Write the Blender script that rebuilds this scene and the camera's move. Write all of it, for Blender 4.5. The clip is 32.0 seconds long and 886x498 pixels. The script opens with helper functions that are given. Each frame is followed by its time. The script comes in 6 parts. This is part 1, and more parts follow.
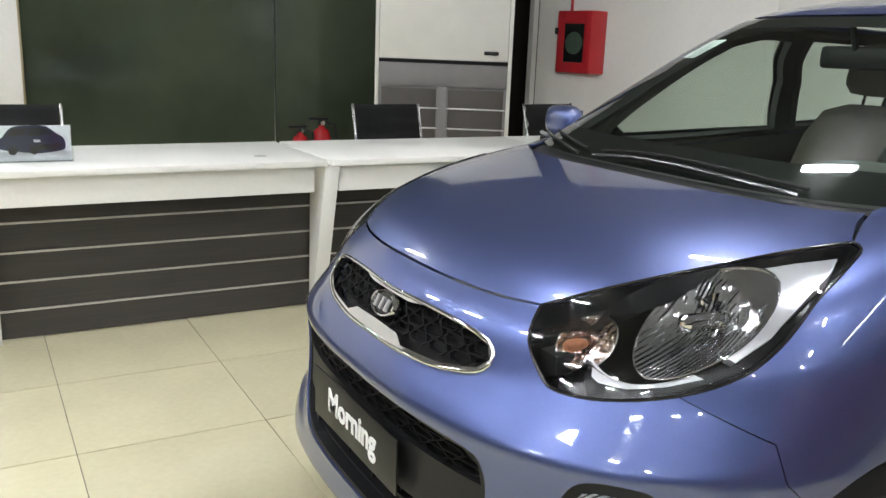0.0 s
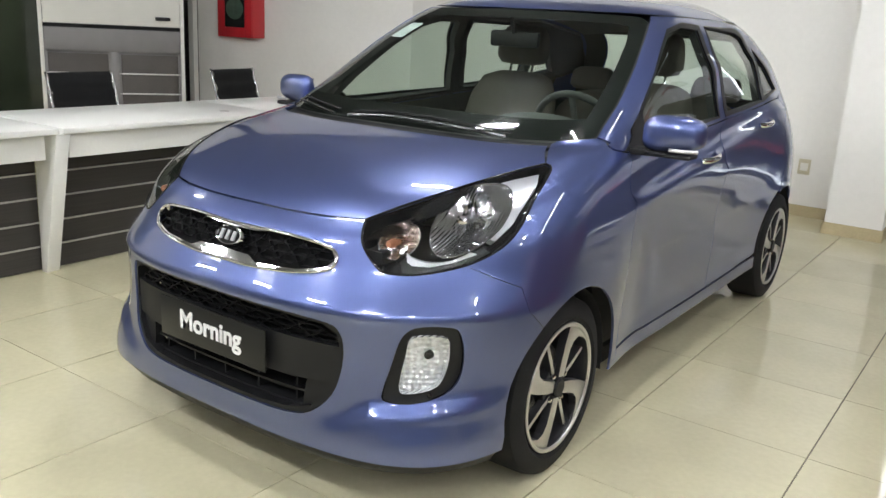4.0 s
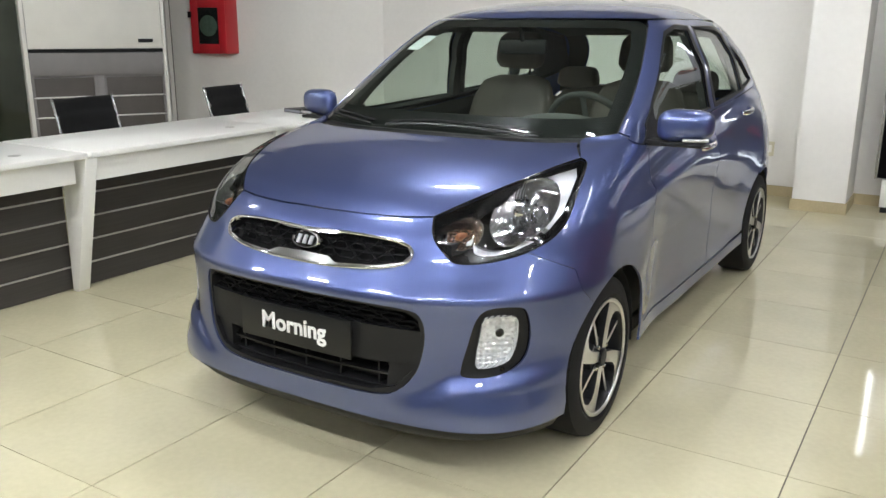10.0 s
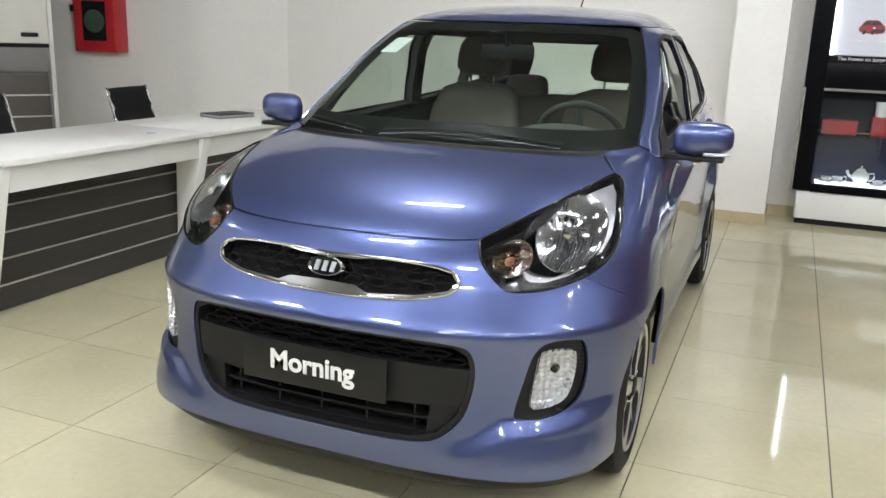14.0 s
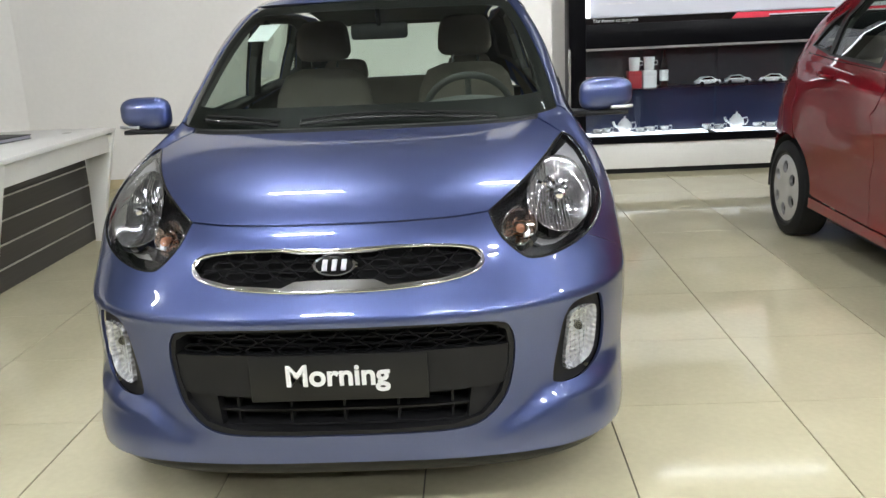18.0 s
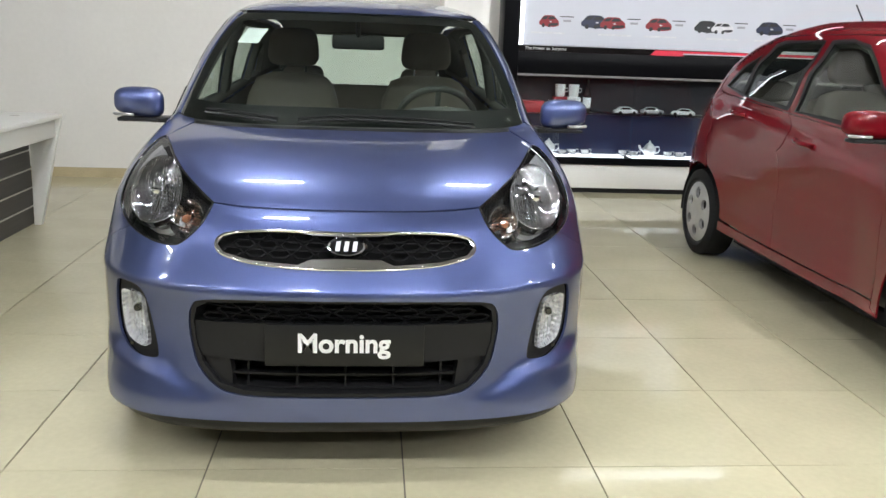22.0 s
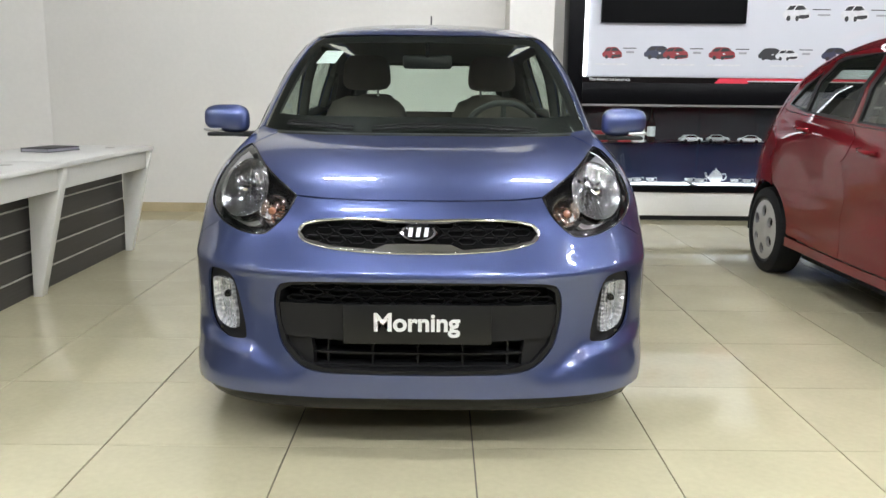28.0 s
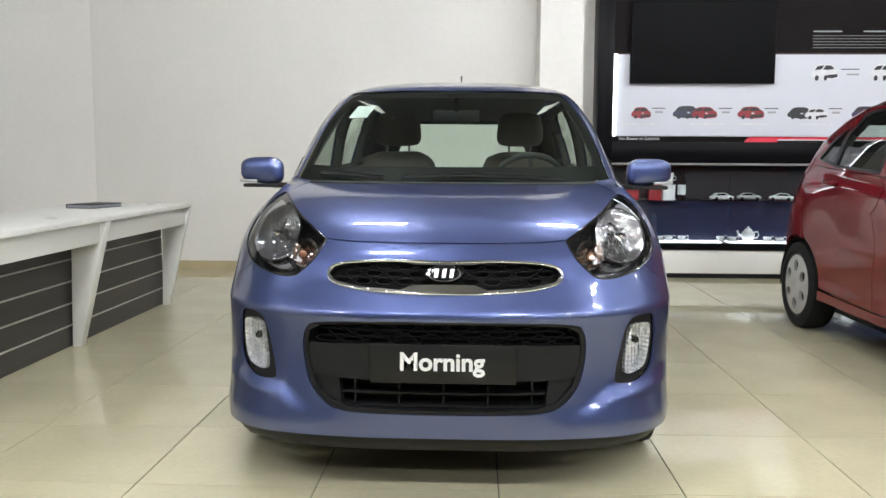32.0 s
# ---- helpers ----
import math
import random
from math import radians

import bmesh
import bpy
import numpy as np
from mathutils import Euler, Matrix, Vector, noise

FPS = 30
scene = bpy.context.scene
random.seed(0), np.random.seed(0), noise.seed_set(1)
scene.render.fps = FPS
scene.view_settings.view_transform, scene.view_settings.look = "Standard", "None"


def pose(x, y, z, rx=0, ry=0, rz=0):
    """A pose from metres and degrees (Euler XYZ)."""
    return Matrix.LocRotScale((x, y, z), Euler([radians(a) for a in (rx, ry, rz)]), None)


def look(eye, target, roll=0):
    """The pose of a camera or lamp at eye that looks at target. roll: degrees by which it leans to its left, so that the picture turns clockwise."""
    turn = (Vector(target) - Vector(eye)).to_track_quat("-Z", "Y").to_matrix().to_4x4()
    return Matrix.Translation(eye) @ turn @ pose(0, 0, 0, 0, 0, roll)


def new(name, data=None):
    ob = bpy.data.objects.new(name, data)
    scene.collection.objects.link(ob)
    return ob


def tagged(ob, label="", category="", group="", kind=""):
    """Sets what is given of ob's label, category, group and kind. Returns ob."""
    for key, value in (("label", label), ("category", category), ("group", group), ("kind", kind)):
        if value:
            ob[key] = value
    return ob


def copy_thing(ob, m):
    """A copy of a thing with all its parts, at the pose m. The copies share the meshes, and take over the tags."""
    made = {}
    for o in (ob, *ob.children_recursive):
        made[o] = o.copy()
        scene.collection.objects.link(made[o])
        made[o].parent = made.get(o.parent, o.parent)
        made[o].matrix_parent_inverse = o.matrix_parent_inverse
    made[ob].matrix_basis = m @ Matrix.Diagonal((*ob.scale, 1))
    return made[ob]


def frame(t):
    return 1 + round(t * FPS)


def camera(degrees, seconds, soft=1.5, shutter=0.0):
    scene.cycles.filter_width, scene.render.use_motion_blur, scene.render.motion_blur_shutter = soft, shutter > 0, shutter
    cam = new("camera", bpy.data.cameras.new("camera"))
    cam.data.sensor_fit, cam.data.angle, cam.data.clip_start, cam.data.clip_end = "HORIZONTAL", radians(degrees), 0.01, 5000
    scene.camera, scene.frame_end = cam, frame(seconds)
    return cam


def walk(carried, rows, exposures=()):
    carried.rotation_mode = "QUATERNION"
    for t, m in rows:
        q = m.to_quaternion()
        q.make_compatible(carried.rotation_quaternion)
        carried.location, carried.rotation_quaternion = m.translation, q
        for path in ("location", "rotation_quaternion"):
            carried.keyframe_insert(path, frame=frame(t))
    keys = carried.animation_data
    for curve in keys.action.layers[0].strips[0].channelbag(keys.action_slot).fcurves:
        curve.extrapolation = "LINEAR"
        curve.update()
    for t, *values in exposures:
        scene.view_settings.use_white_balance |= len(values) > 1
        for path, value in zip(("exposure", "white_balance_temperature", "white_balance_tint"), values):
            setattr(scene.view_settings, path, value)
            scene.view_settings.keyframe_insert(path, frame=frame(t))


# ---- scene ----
cam = camera(55.7, 32.0)
PATH = [
    (0, (1.559, -0.78, 1.27), (-0.13, 0.184, 0.801), 2.2),
    (0.5, (1.601, -0.985, 1.295), (0.128, 0.276, 0.807), 3.3),
    (1, (1.668, -1.127, 1.284), (0.266, 0.207, 0.778), 2.6),
    (1.5, (1.769, -1.25, 1.298), (0.482, 0.194, 0.79), 2.7),
    (2, (1.806, -1.347, 1.314), (0.562, 0.132, 0.8), 1.9),
    (2.5, (1.814, -1.423, 1.32), (0.643, 0.11, 0.793), 2.1),
    (4.5, (1.754, -1.562, 1.338), (0.654, 0.025, 0.817), 3.0),
    (5, (1.648, -1.519, 1.321), (0.556, 0.075, 0.803), 2.1),
    (5.5, (1.561, -1.486, 1.304), (0.506, 0.128, 0.774), 0.9),
    (6, (1.561, -1.551, 1.32), (0.54, 0.078, 0.767), 1.3),
    (6.5, (1.6, -1.684, 1.331), (0.686, 0.008, 0.782), 2.3),
    (7, (1.696, -1.783, 1.349), (0.777, -0.09, 0.81), 2.0),
    (7.5, (1.805, -1.844, 1.363), (0.851, -0.17, 0.826), 1.3),
    (8, (1.858, -1.884, 1.38), (0.85, -0.241, 0.85), -0.1),
    (8.5, (1.845, -1.888, 1.373), (0.833, -0.244, 0.853), -2.0),
    (9, (1.775, -1.92, 1.366), (0.761, -0.276, 0.848), -1.0),
    (9.5, (1.741, -1.947, 1.377), (0.728, -0.303, 0.856), -0.1),
    (10, (1.68, -1.964, 1.374), (0.667, -0.319, 0.857), 0.3),
    (10.5, (1.614, -1.983, 1.364), (0.612, -0.33, 0.85), 0.7),
    (11, (1.576, -2.004, 1.357), (0.614, -0.324, 0.854), 1.2),
    (11.5, (1.55, -2.01, 1.357), (0.591, -0.328, 0.854), 1.6),
    (12, (1.448, -1.962, 1.343), (0.536, -0.254, 0.843), 1.4),
    (12.5, (1.333, -1.931, 1.34), (0.503, -0.181, 0.841), 1.3),
    (13, (1.258, -1.925, 1.336), (0.477, -0.153, 0.839), 1.8),
    (13.5, (1.189, -1.93, 1.337), (0.414, -0.154, 0.839), 1.9),
    (14, (1.092, -1.939, 1.342), (0.369, -0.141, 0.847), 2.1),
    (14.5, (1.01, -1.955, 1.335), (0.434, -0.099, 0.86), 3.3),
    (16.5, (0.494, -1.86, 1.284), (0.243, 0.071, 0.824), 1.9),
    (17, (0.392, -1.928, 1.287), (0.342, 0.014, 0.811), 2.3),
    (17.5, (0.369, -1.972, 1.291), (0.288, -0.039, 0.781), 0.3),
    (18, (0.331, -2.029, 1.285), (0.256, -0.097, 0.774), -2.7),
    (18.5, (0.25, -2.131, 1.297), (0.244, -0.197, 0.79), -1.6),
    (19, (0.187, -2.206, 1.307), (0.202, -0.264, 0.828), 0.2),
    (19.5, (0.139, -2.225, 1.304), (0.185, -0.283, 0.829), 0.4),
    (20, (0.101, -2.25, 1.297), (0.171, -0.31, 0.816), 1.1),
    (20.5, (0.071, -2.266, 1.296), (0.169, -0.327, 0.815), 2.2),
    (21, (0.061, -2.298, 1.3), (0.166, -0.36, 0.818), 2.3),
    (21.5, (0.066, -2.315, 1.295), (0.197, -0.378, 0.816), 2.5),
    (22, (0.048, -2.347, 1.296), (0.22, -0.413, 0.817), 2.1),
    (22.5, (0.042, -2.353, 1.276), (0.209, -0.42, 0.792), 1.1),
    (23, (0.038, -2.398, 1.285), (0.163, -0.464, 0.794), 0.7),
    (23.5, (0.049, -2.432, 1.271), (0.129, -0.494, 0.782), 0.6),
    (24, (0.07, -2.456, 1.26), (0.114, -0.518, 0.77), 0.4),
    (24.5, (0.081, -2.463, 1.266), (0.112, -0.525, 0.775), 0.1),
    (25, (0.067, -2.466, 1.254), (0.091, -0.527, 0.762), -0.1),
    (25.5, (0.072, -2.473, 1.232), (0.095, -0.535, 0.741), 0.6),
    (27.5, (0.05, -2.488, 1.155), (0.051, -0.525, 0.772), 0.5),
    (28, (0.045, -2.548, 1.145), (0.053, -0.582, 0.777), 0.6),
    (28.5, (0.038, -2.55, 1.121), (0.037, -0.576, 0.799), 0.9),
    (29, (0.027, -2.562, 1.098), (-0.011, -0.585, 0.801), 1.8),
    (29.5, (0.029, -2.553, 1.087), (-0.031, -0.577, 0.787), 2.3),
    (30, (0.027, -2.562, 1.084), (-0.043, -0.585, 0.79), 2.6),
    (30.5, (0.04, -2.574, 1.081), (-0.035, -0.596, 0.8), 2.6),
    (31, (0.063, -2.602, 1.09), (-0.014, -0.621, 0.822), 1.8),
    (31.5, (0.078, -2.601, 1.078), (0.002, -0.617, 0.836), 0.9),
    (32, (0.075, -2.617, 1.078), (-0.001, -0.629, 0.865), 0.3),
]
walk(cam, [(t, look(eye, target, roll)) for t, eye, target, roll in PATH])

# ---------------------------------------------------------------- light
world = bpy.data.worlds.new("world")
world.use_nodes = True
world.node_tree.nodes["Background"].inputs[0].default_value = (0.9, 0.95, 1.0, 1)
world.node_tree.nodes["Background"].inputs[1].default_value = 0.05
scene.world = world
scene.view_settings.exposure = 0.0
TUBE_POWER = 345.0


# ---------------------------------------------------------------- materials
def mat(name, color, rough=0.5, metal=0.0, var=0.06, scale=6.0, bump=0.0, bump_scale=60.0, coat=0.0, fine=0.0, fine_scale=80.0,
        emit=None, power=0.0, spec=0.5, stretch=(1, 1, 1), rand=0.0, rough_var=0.0, alpha=1.0):
    m = bpy.data.materials.new(name)
    m.use_nodes = True
    n, l = m.node_tree.nodes, m.node_tree.links
    p = n["Principled BSDF"]
    p.inputs["Base Color"].default_value = (*color, 1)
    p.inputs["Roughness"].default_value = rough
    p.inputs["Metallic"].default_value = metal
    p.inputs["Specular IOR Level"].default_value = spec
    p.inputs["Coat Weight"].default_value = coat
    p.inputs["Coat Roughness"].default_value = 0.03
    tc = n.new("ShaderNodeTexCoord")
    mp = n.new("ShaderNodeMapping")
    mp.inputs["Scale"].default_value = stretch
    l.new(tc.outputs["Object"], mp.inputs["Vector"])
    if var or fine or rand:
        big = n.new("ShaderNodeTexNoise")
        big.inputs["Scale"].default_value = scale
        big.inputs["Detail"].default_value = 5
        l.new(mp.outputs["Vector"], big.inputs["Vector"])
        mr = n.new("ShaderNodeMapRange")
        mr.inputs["From Min"].default_value, mr.inputs["From Max"].default_value = 0.3, 0.7
        mr.inputs["To Min"].default_value, mr.inputs["To Max"].default_value = 1 - var, 1 + var
        l.new(big.outputs["Fac"], mr.inputs["Value"])
        last = mr.outputs["Result"]
        if fine:
            sm = n.new("ShaderNodeTexNoise")
            sm.inputs["Scale"].default_value = fine_scale
            sm.inputs["Detail"].default_value = 3
            l.new(mp.outputs["Vector"], sm.inputs["Vector"])
            m2 = n.new("ShaderNodeMapRange")
            m2.inputs["From Min"].default_value, m2.inputs["From Max"].default_value = 0.3, 0.7
            m2.inputs["To Min"].default_value, m2.inputs["To Max"].default_value = 1 - fine, 1 + fine
            l.new(sm.outputs["Fac"], m2.inputs["Value"])
            mu = n.new("ShaderNodeMath")
            mu.operation = "MULTIPLY"
            l.new(last, mu.inputs[0]), l.new(m2.outputs["Result"], mu.inputs[1])
            last = mu.outputs[0]
        if rand:
            oi = n.new("ShaderNodeObjectInfo")
            m3 = n.new("ShaderNodeMapRange")
            m3.inputs["To Min"].default_value, m3.inputs["To Max"].default_value = 1 - rand, 1 + rand
            l.new(oi.outputs["Random"], m3.inputs["Value"])
            mu = n.new("ShaderNodeMath")
            mu.operation = "MULTIPLY"
            l.new(last, mu.inputs[0]), l.new(m3.outputs["Result"], mu.inputs[1])
            last = mu.outputs[0]
        sc = n.new("ShaderNodeVectorMath")
        sc.operation = "SCALE"
        sc.inputs[0].default_value = color
        l.new(last, sc.inputs["Scale"])
        l.new(sc.outputs["Vector"], p.inputs["Base Color"])
        if rough_var:
            m4 = n.new("ShaderNodeMapRange")
            m4.inputs["From Min"].default_value, m4.inputs["From Max"].default_value = 0.3, 0.7
            m4.inputs["To Min"].default_value, m4.inputs["To Max"].default_value = rough - rough_var, rough + rough_var
            l.new(big.outputs["Fac"], m4.inputs["Value"])
            l.new(m4.outputs["Result"], p.inputs["Roughness"])
    if bump:
        bn = n.new("ShaderNodeTexNoise")
        bn.inputs["Scale"].default_value = bump_scale
        bn.inputs["Detail"].default_value = 4
        l.new(mp.outputs["Vector"], bn.inputs["Vector"])
        bp = n.new("ShaderNodeBump")
        bp.inputs["Strength"].default_value = bump
        bp.inputs["Distance"].default_value = 0.004
        l.new(bn.outputs["Fac"], bp.inputs["Height"])
        l.new(bp.outputs["Normal"], p.inputs["Normal"])
    if emit:
        p.inputs["Emission Color"].default_value = (*emit, 1)
        p.inputs["Emission Strength"].default_value = power
    return m


def glass_mat(name, tint=(1, 1, 1), gloss=0.02, base=0.06):
    m = bpy.data.materials.new(name)
    m.use_nodes = True
    n, l = m.node_tree.nodes, m.node_tree.links
    n.remove(n["Principled BSDF"])
    tr = n.new("ShaderNodeBsdfTransparent")
    tr.inputs[0].default_value = (*tint, 1)
    gl = n.new("ShaderNodeBsdfGlossy")
    gl.inputs["Roughness"].default_value = gloss
    fr = n.new("ShaderNodeLayerWeight")
    fr.inputs["Blend"].default_value = 0.5
    pw = n.new("ShaderNodeMath")
    pw.operation = "POWER"
    pw.inputs[1].default_value = 4.0
    ad = n.new("ShaderNodeMath")
    ad.operation = "MULTIPLY_ADD"
    ad.inputs[1].default_value, ad.inputs[2].default_value = 0.85, base
    l.new(fr.outputs["Facing"], pw.inputs[0]), l.new(pw.outputs[0], ad.inputs[0])
    mx = n.new("ShaderNodeMixShader")
    l.new(ad.outputs[0], mx.inputs[0]), l.new(tr.outputs[0], mx.inputs[1]), l.new(gl.outputs[0], mx.inputs[2])
    l.new(mx.outputs[0], n["Material Output"].inputs[0])
    return m


def flake_paint(name, color, rough=0.32, metal=0.55):
    m = mat(name, color, rough, metal, var=0.03, scale=3, coat=1.0, fine=0.10, fine_scale=900)
    p = m.node_tree.nodes["Principled BSDF"]
    p.inputs["Coat Roughness"].default_value = 0.008
    p.inputs["Coat IOR"].default_value = 1.68
    return m


M_WALL = mat("wall_paint", (0.78, 0.76, 0.72), 0.75, var=0.03, scale=1.2, bump=0.08, bump_scale=90, fine=0.015, fine_scale=25)
# dark grey ceiling, lowered until windscreen and bonnet mirror it dark
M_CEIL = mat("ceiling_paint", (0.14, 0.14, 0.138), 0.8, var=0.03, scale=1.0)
M_TILE = mat("porcelain_tile", (0.62, 0.572, 0.39), 0.065, var=0.05, scale=3.0, fine=0.03, fine_scale=40, rand=0.035, rough_var=0.025, bump=0.006, bump_scale=8, spec=0.65)
M_GROUT = mat("grout", (0.16, 0.14, 0.11), 0.8, var=0.15, scale=20)
M_SKIRT = mat("skirting_tile", (0.50, 0.42, 0.26), 0.25, var=0.08, scale=5, fine=0.05)
M_WHITE = mat("white_laminate", (0.83, 0.82, 0.78), 0.28, var=0.02, scale=3, fine=0.015)
M_DARKWOOD = mat("dark_laminate", (0.045, 0.040, 0.036), 0.45, var=0.12, scale=4, fine=0.18, fine_scale=30, stretch=(1, 0.12, 6))
M_ALU = mat("aluminium_strip", (0.62, 0.60, 0.57), 0.35, metal=0.6, var=0.05)
M_STEEL = mat("steel", (0.6, 0.6, 0.6), 0.25, metal=1.0, var=0.04)
M_CHROME = mat("chrome", (0.82, 0.82, 0.83), 0.06, metal=1.0, var=0.02)
M_BLACKPL = mat("black_plastic", (0.012, 0.012, 0.013), 0.45, var=0.08, scale=8, bump=0.1, bump_scale=500, spec=0.25)
M_GLOSSBLACK = mat("gloss_black", (0.012, 0.012, 0.013), 0.08, var=0.05)
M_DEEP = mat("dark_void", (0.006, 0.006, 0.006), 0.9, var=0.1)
M_MESHFAB = mat("black_mesh_fabric", (0.016, 0.016, 0.017), 0.7, var=0.1, bump=0.3, bump_scale=400)
M_REDBOX = mat("red_enamel", (0.55, 0.02, 0.03), 0.35, var=0.06, scale=4)
M_TYRE = mat("tyre_rubber", (0.011, 0.011, 0.012), 0.65, var=0.12, scale=12, bump=0.1, bump_scale=120, spec=0.2)
M_BLUE = flake_paint("blue_metallic_paint", (0.083, 0.110, 0.268), 0.37, 0.80)
M_RED = flake_paint("red_paint", (0.15, 0.003, 0.008), 0.5, 0.0)
M_RED.node_tree.nodes["Principled BSDF"].inputs["Coat IOR"].default_value = 1.45
M_RED.node_tree.nodes["Principled BSDF"].inputs["Specular IOR Level"].default_value = 0.05
M_GLASS = glass_mat("car_glass", (0.78, 0.86, 0.80), base=0.045)
M_CLEAR = glass_mat("clear_glass", (0.95, 0.97, 0.97))
M_LENS = glass_mat("lamp_lens", (0.95, 0.96, 0.97))
M_BACKGLASS = mat("green_back_painted_glass", (0.056, 0.070, 0.046), 0.10, var=0.40, scale=0.8, rough_var=0.04)
M_DARKGLAZE = mat("unseen_dark_glazing", (0.012, 0.013, 0.016), 0.08, var=0.2, scale=0.5)
M_CABWHITE = mat("cabinet_white", (0.72, 0.70, 0.64), 0.3, var=0.03)
M_CABGREY = mat("cabinet_grey", (0.20, 0.187, 0.182), 0.5, var=0.06)
M_SEAT = mat("beige_seat_fabric", (0.13, 0.112, 0.092), 0.85, var=0.08, scale=10, bump=0.06, bump_scale=300)
M_DASH = mat("grey_dashboard", (0.085, 0.085, 0.08), 0.7, var=0.08, bump=0.1, bump_scale=300)
M_RIMDARK = mat("dark_rim_paint", (0.02, 0.02, 0.022), 0.3, var=0.05)
M_MACHINED = mat("machined_alloy", (0.62, 0.61, 0.59), 0.28, metal=0.9, var=0.04, fine=0.05, fine_scale=200)
M_SILVERPL = mat("silver_plastic", (0.50, 0.50, 0.50), 0.35, metal=0.5, var=0.05)
M_SATIN = mat("satin_silver", (0.58, 0.58, 0.60), 0.30, metal=0.75, var=0.05, scale=14)
M_FACET = mat("faceted_reflector", (0.66, 0.66, 0.68), 0.07, metal=1.0, var=0.04)


def flute(m, size, strength, grid=False):
    """Moulded flutes (or pillows) across a reflector."""
    n, l = m.node_tree.nodes, m.node_tree.links
    tc = n.new("ShaderNodeTexCoord")
    waves = []
    for way in ("X", "Z") if grid else ("X",):
        w = n.new("ShaderNodeTexWave")
        w.bands_direction = way
        w.inputs["Scale"].default_value = 2 * math.pi / (20 * size)
        w.inputs["Distortion"].default_value = 0.4
        l.new(tc.outputs["Object"], w.inputs["Vector"])
        waves.append(w.outputs["Fac"])
    h = waves[0]
    if grid:
        ad = n.new("ShaderNodeMath")
        l.new(waves[0], ad.inputs[0]), l.new(waves[1], ad.inputs[1])
        h = ad.outputs[0]
    bp = n.new("ShaderNodeBump")
    bp.inputs["Strength"].default_value = strength
    bp.inputs["Distance"].default_value = 0.003
    l.new(h, bp.inputs["Height"])
    l.new(bp.outputs["Normal"], n["Principled BSDF"].inputs["Normal"])


flute(M_FACET, 0.009, 0.35)
M_FOGFACET = mat("fluted_reflector", (0.86, 0.86, 0.88), 0.14, metal=0.7, var=0.04)
flute(M_FOGFACET, 0.014, 0.8, True)
M_HONEY = mat("grille_black", (0.005, 0.005, 0.0055), 0.6, var=0.08, spec=0.10)
M_AMBER = mat("amber_bulb", (0.30, 0.13, 0.07), 0.12, var=0.2, scale=40)
M_AMBERFACET = mat("amber_tinted_reflector", (0.60, 0.45, 0.36), 0.10, metal=1.0, var=0.25, scale=30)
flute(M_AMBERFACET, 0.009, 0.7, True)
M_LAMPBLACK = mat("lamp_housing_black", (0.014, 0.014, 0.015), 0.22, var=0.1)
M_FRIT = mat("ceramic_border_black", (0.006, 0.006, 0.006), 0.55, var=0.05, spec=0.1)
M_WIPER = mat("wiper_black", (0.020, 0.020, 0.021), 0.2, var=0.1)
M_PLATE = mat("plate_black", (0.012, 0.012, 0.012), 0.38, var=0.06, spec=0.3)
M_LETTER = mat("white_vinyl", (0.85, 0.85, 0.85), 0.4, var=0.02)
M_TRIM = mat("grey_cabin_trim", (0.055, 0.055, 0.052), 0.75, var=0.08, bump=0.1, bump_scale=200)
M_LINER = mat("headliner_fabric", (0.13, 0.13, 0.125), 0.9, var=0.05)
M_PAPER = mat("white_paper", (0.82, 0.84, 0.86), 0.6, var=0.04, scale=30)
M_LED = mat("tube_light", (0.9, 0.9, 0.9), 0.5, var=0, emit=(0.975, 1.0, 1.03), power=TUBE_POWER)
# same tube at lower power, to hold back the glow on the bonnet
M_LED_DIM = mat("dimmed_tube_light", (0.9, 0.9, 0.9), 0.5, var=0, emit=(0.975, 1.0, 1.03), power=0.72 * TUBE_POWER)
M_LINE = mat("line_light", (0.9, 0.9, 0.9), 0.5, var=0, emit=(0.975, 1.0, 1.03), power=60.0)


# ---------------------------------------------------------------- mesh helpers
def bm_box(bm, lo, hi, bevel=0.0, m=None):
    r = bmesh.ops.create_cube(bm, size=1.0)
    v = r["verts"]
    lo, hi = Vector(lo), Vector(hi)
    for p in v:
        p.co = Vector(((p.co[i] + 0.5) * (hi[i] - lo[i]) + lo[i] for i in range(3)))
    if bevel:
        e = list({e for p in v for e in p.link_edges})
        r2 = bmesh.ops.bevel(bm, geom=e, offset=bevel, segments=2, profile=0.5, affect="EDGES")
        v = list({p for fc in r2["faces"] for p in fc.verts} | {p for p in v if p.is_valid})
    if m is not None:
        bmesh.ops.transform(bm, matrix=m, verts=[p for p in v if p.is_valid])
    return bm


def boxes(*specs, bevel=0.0):
    bm = bmesh.new()
    for lo, hi in specs:
        bm_box(bm, lo, hi, bevel)
    return bm


def bm_cyl(bm, a, b, r, r2=None, seg=16, caps=True):
    a, b = Vector(a), Vector(b)
    d = b - a
    m = Matrix.Translation((a + b) / 2) @ d.to_track_quat("Z", "Y").to_matrix().to_4x4()
    bmesh.ops.create_cone(bm, cap_ends=caps, segments=seg, radius1=r, radius2=r if r2 is None else r2, depth=d.length, matrix=m)
    return bm


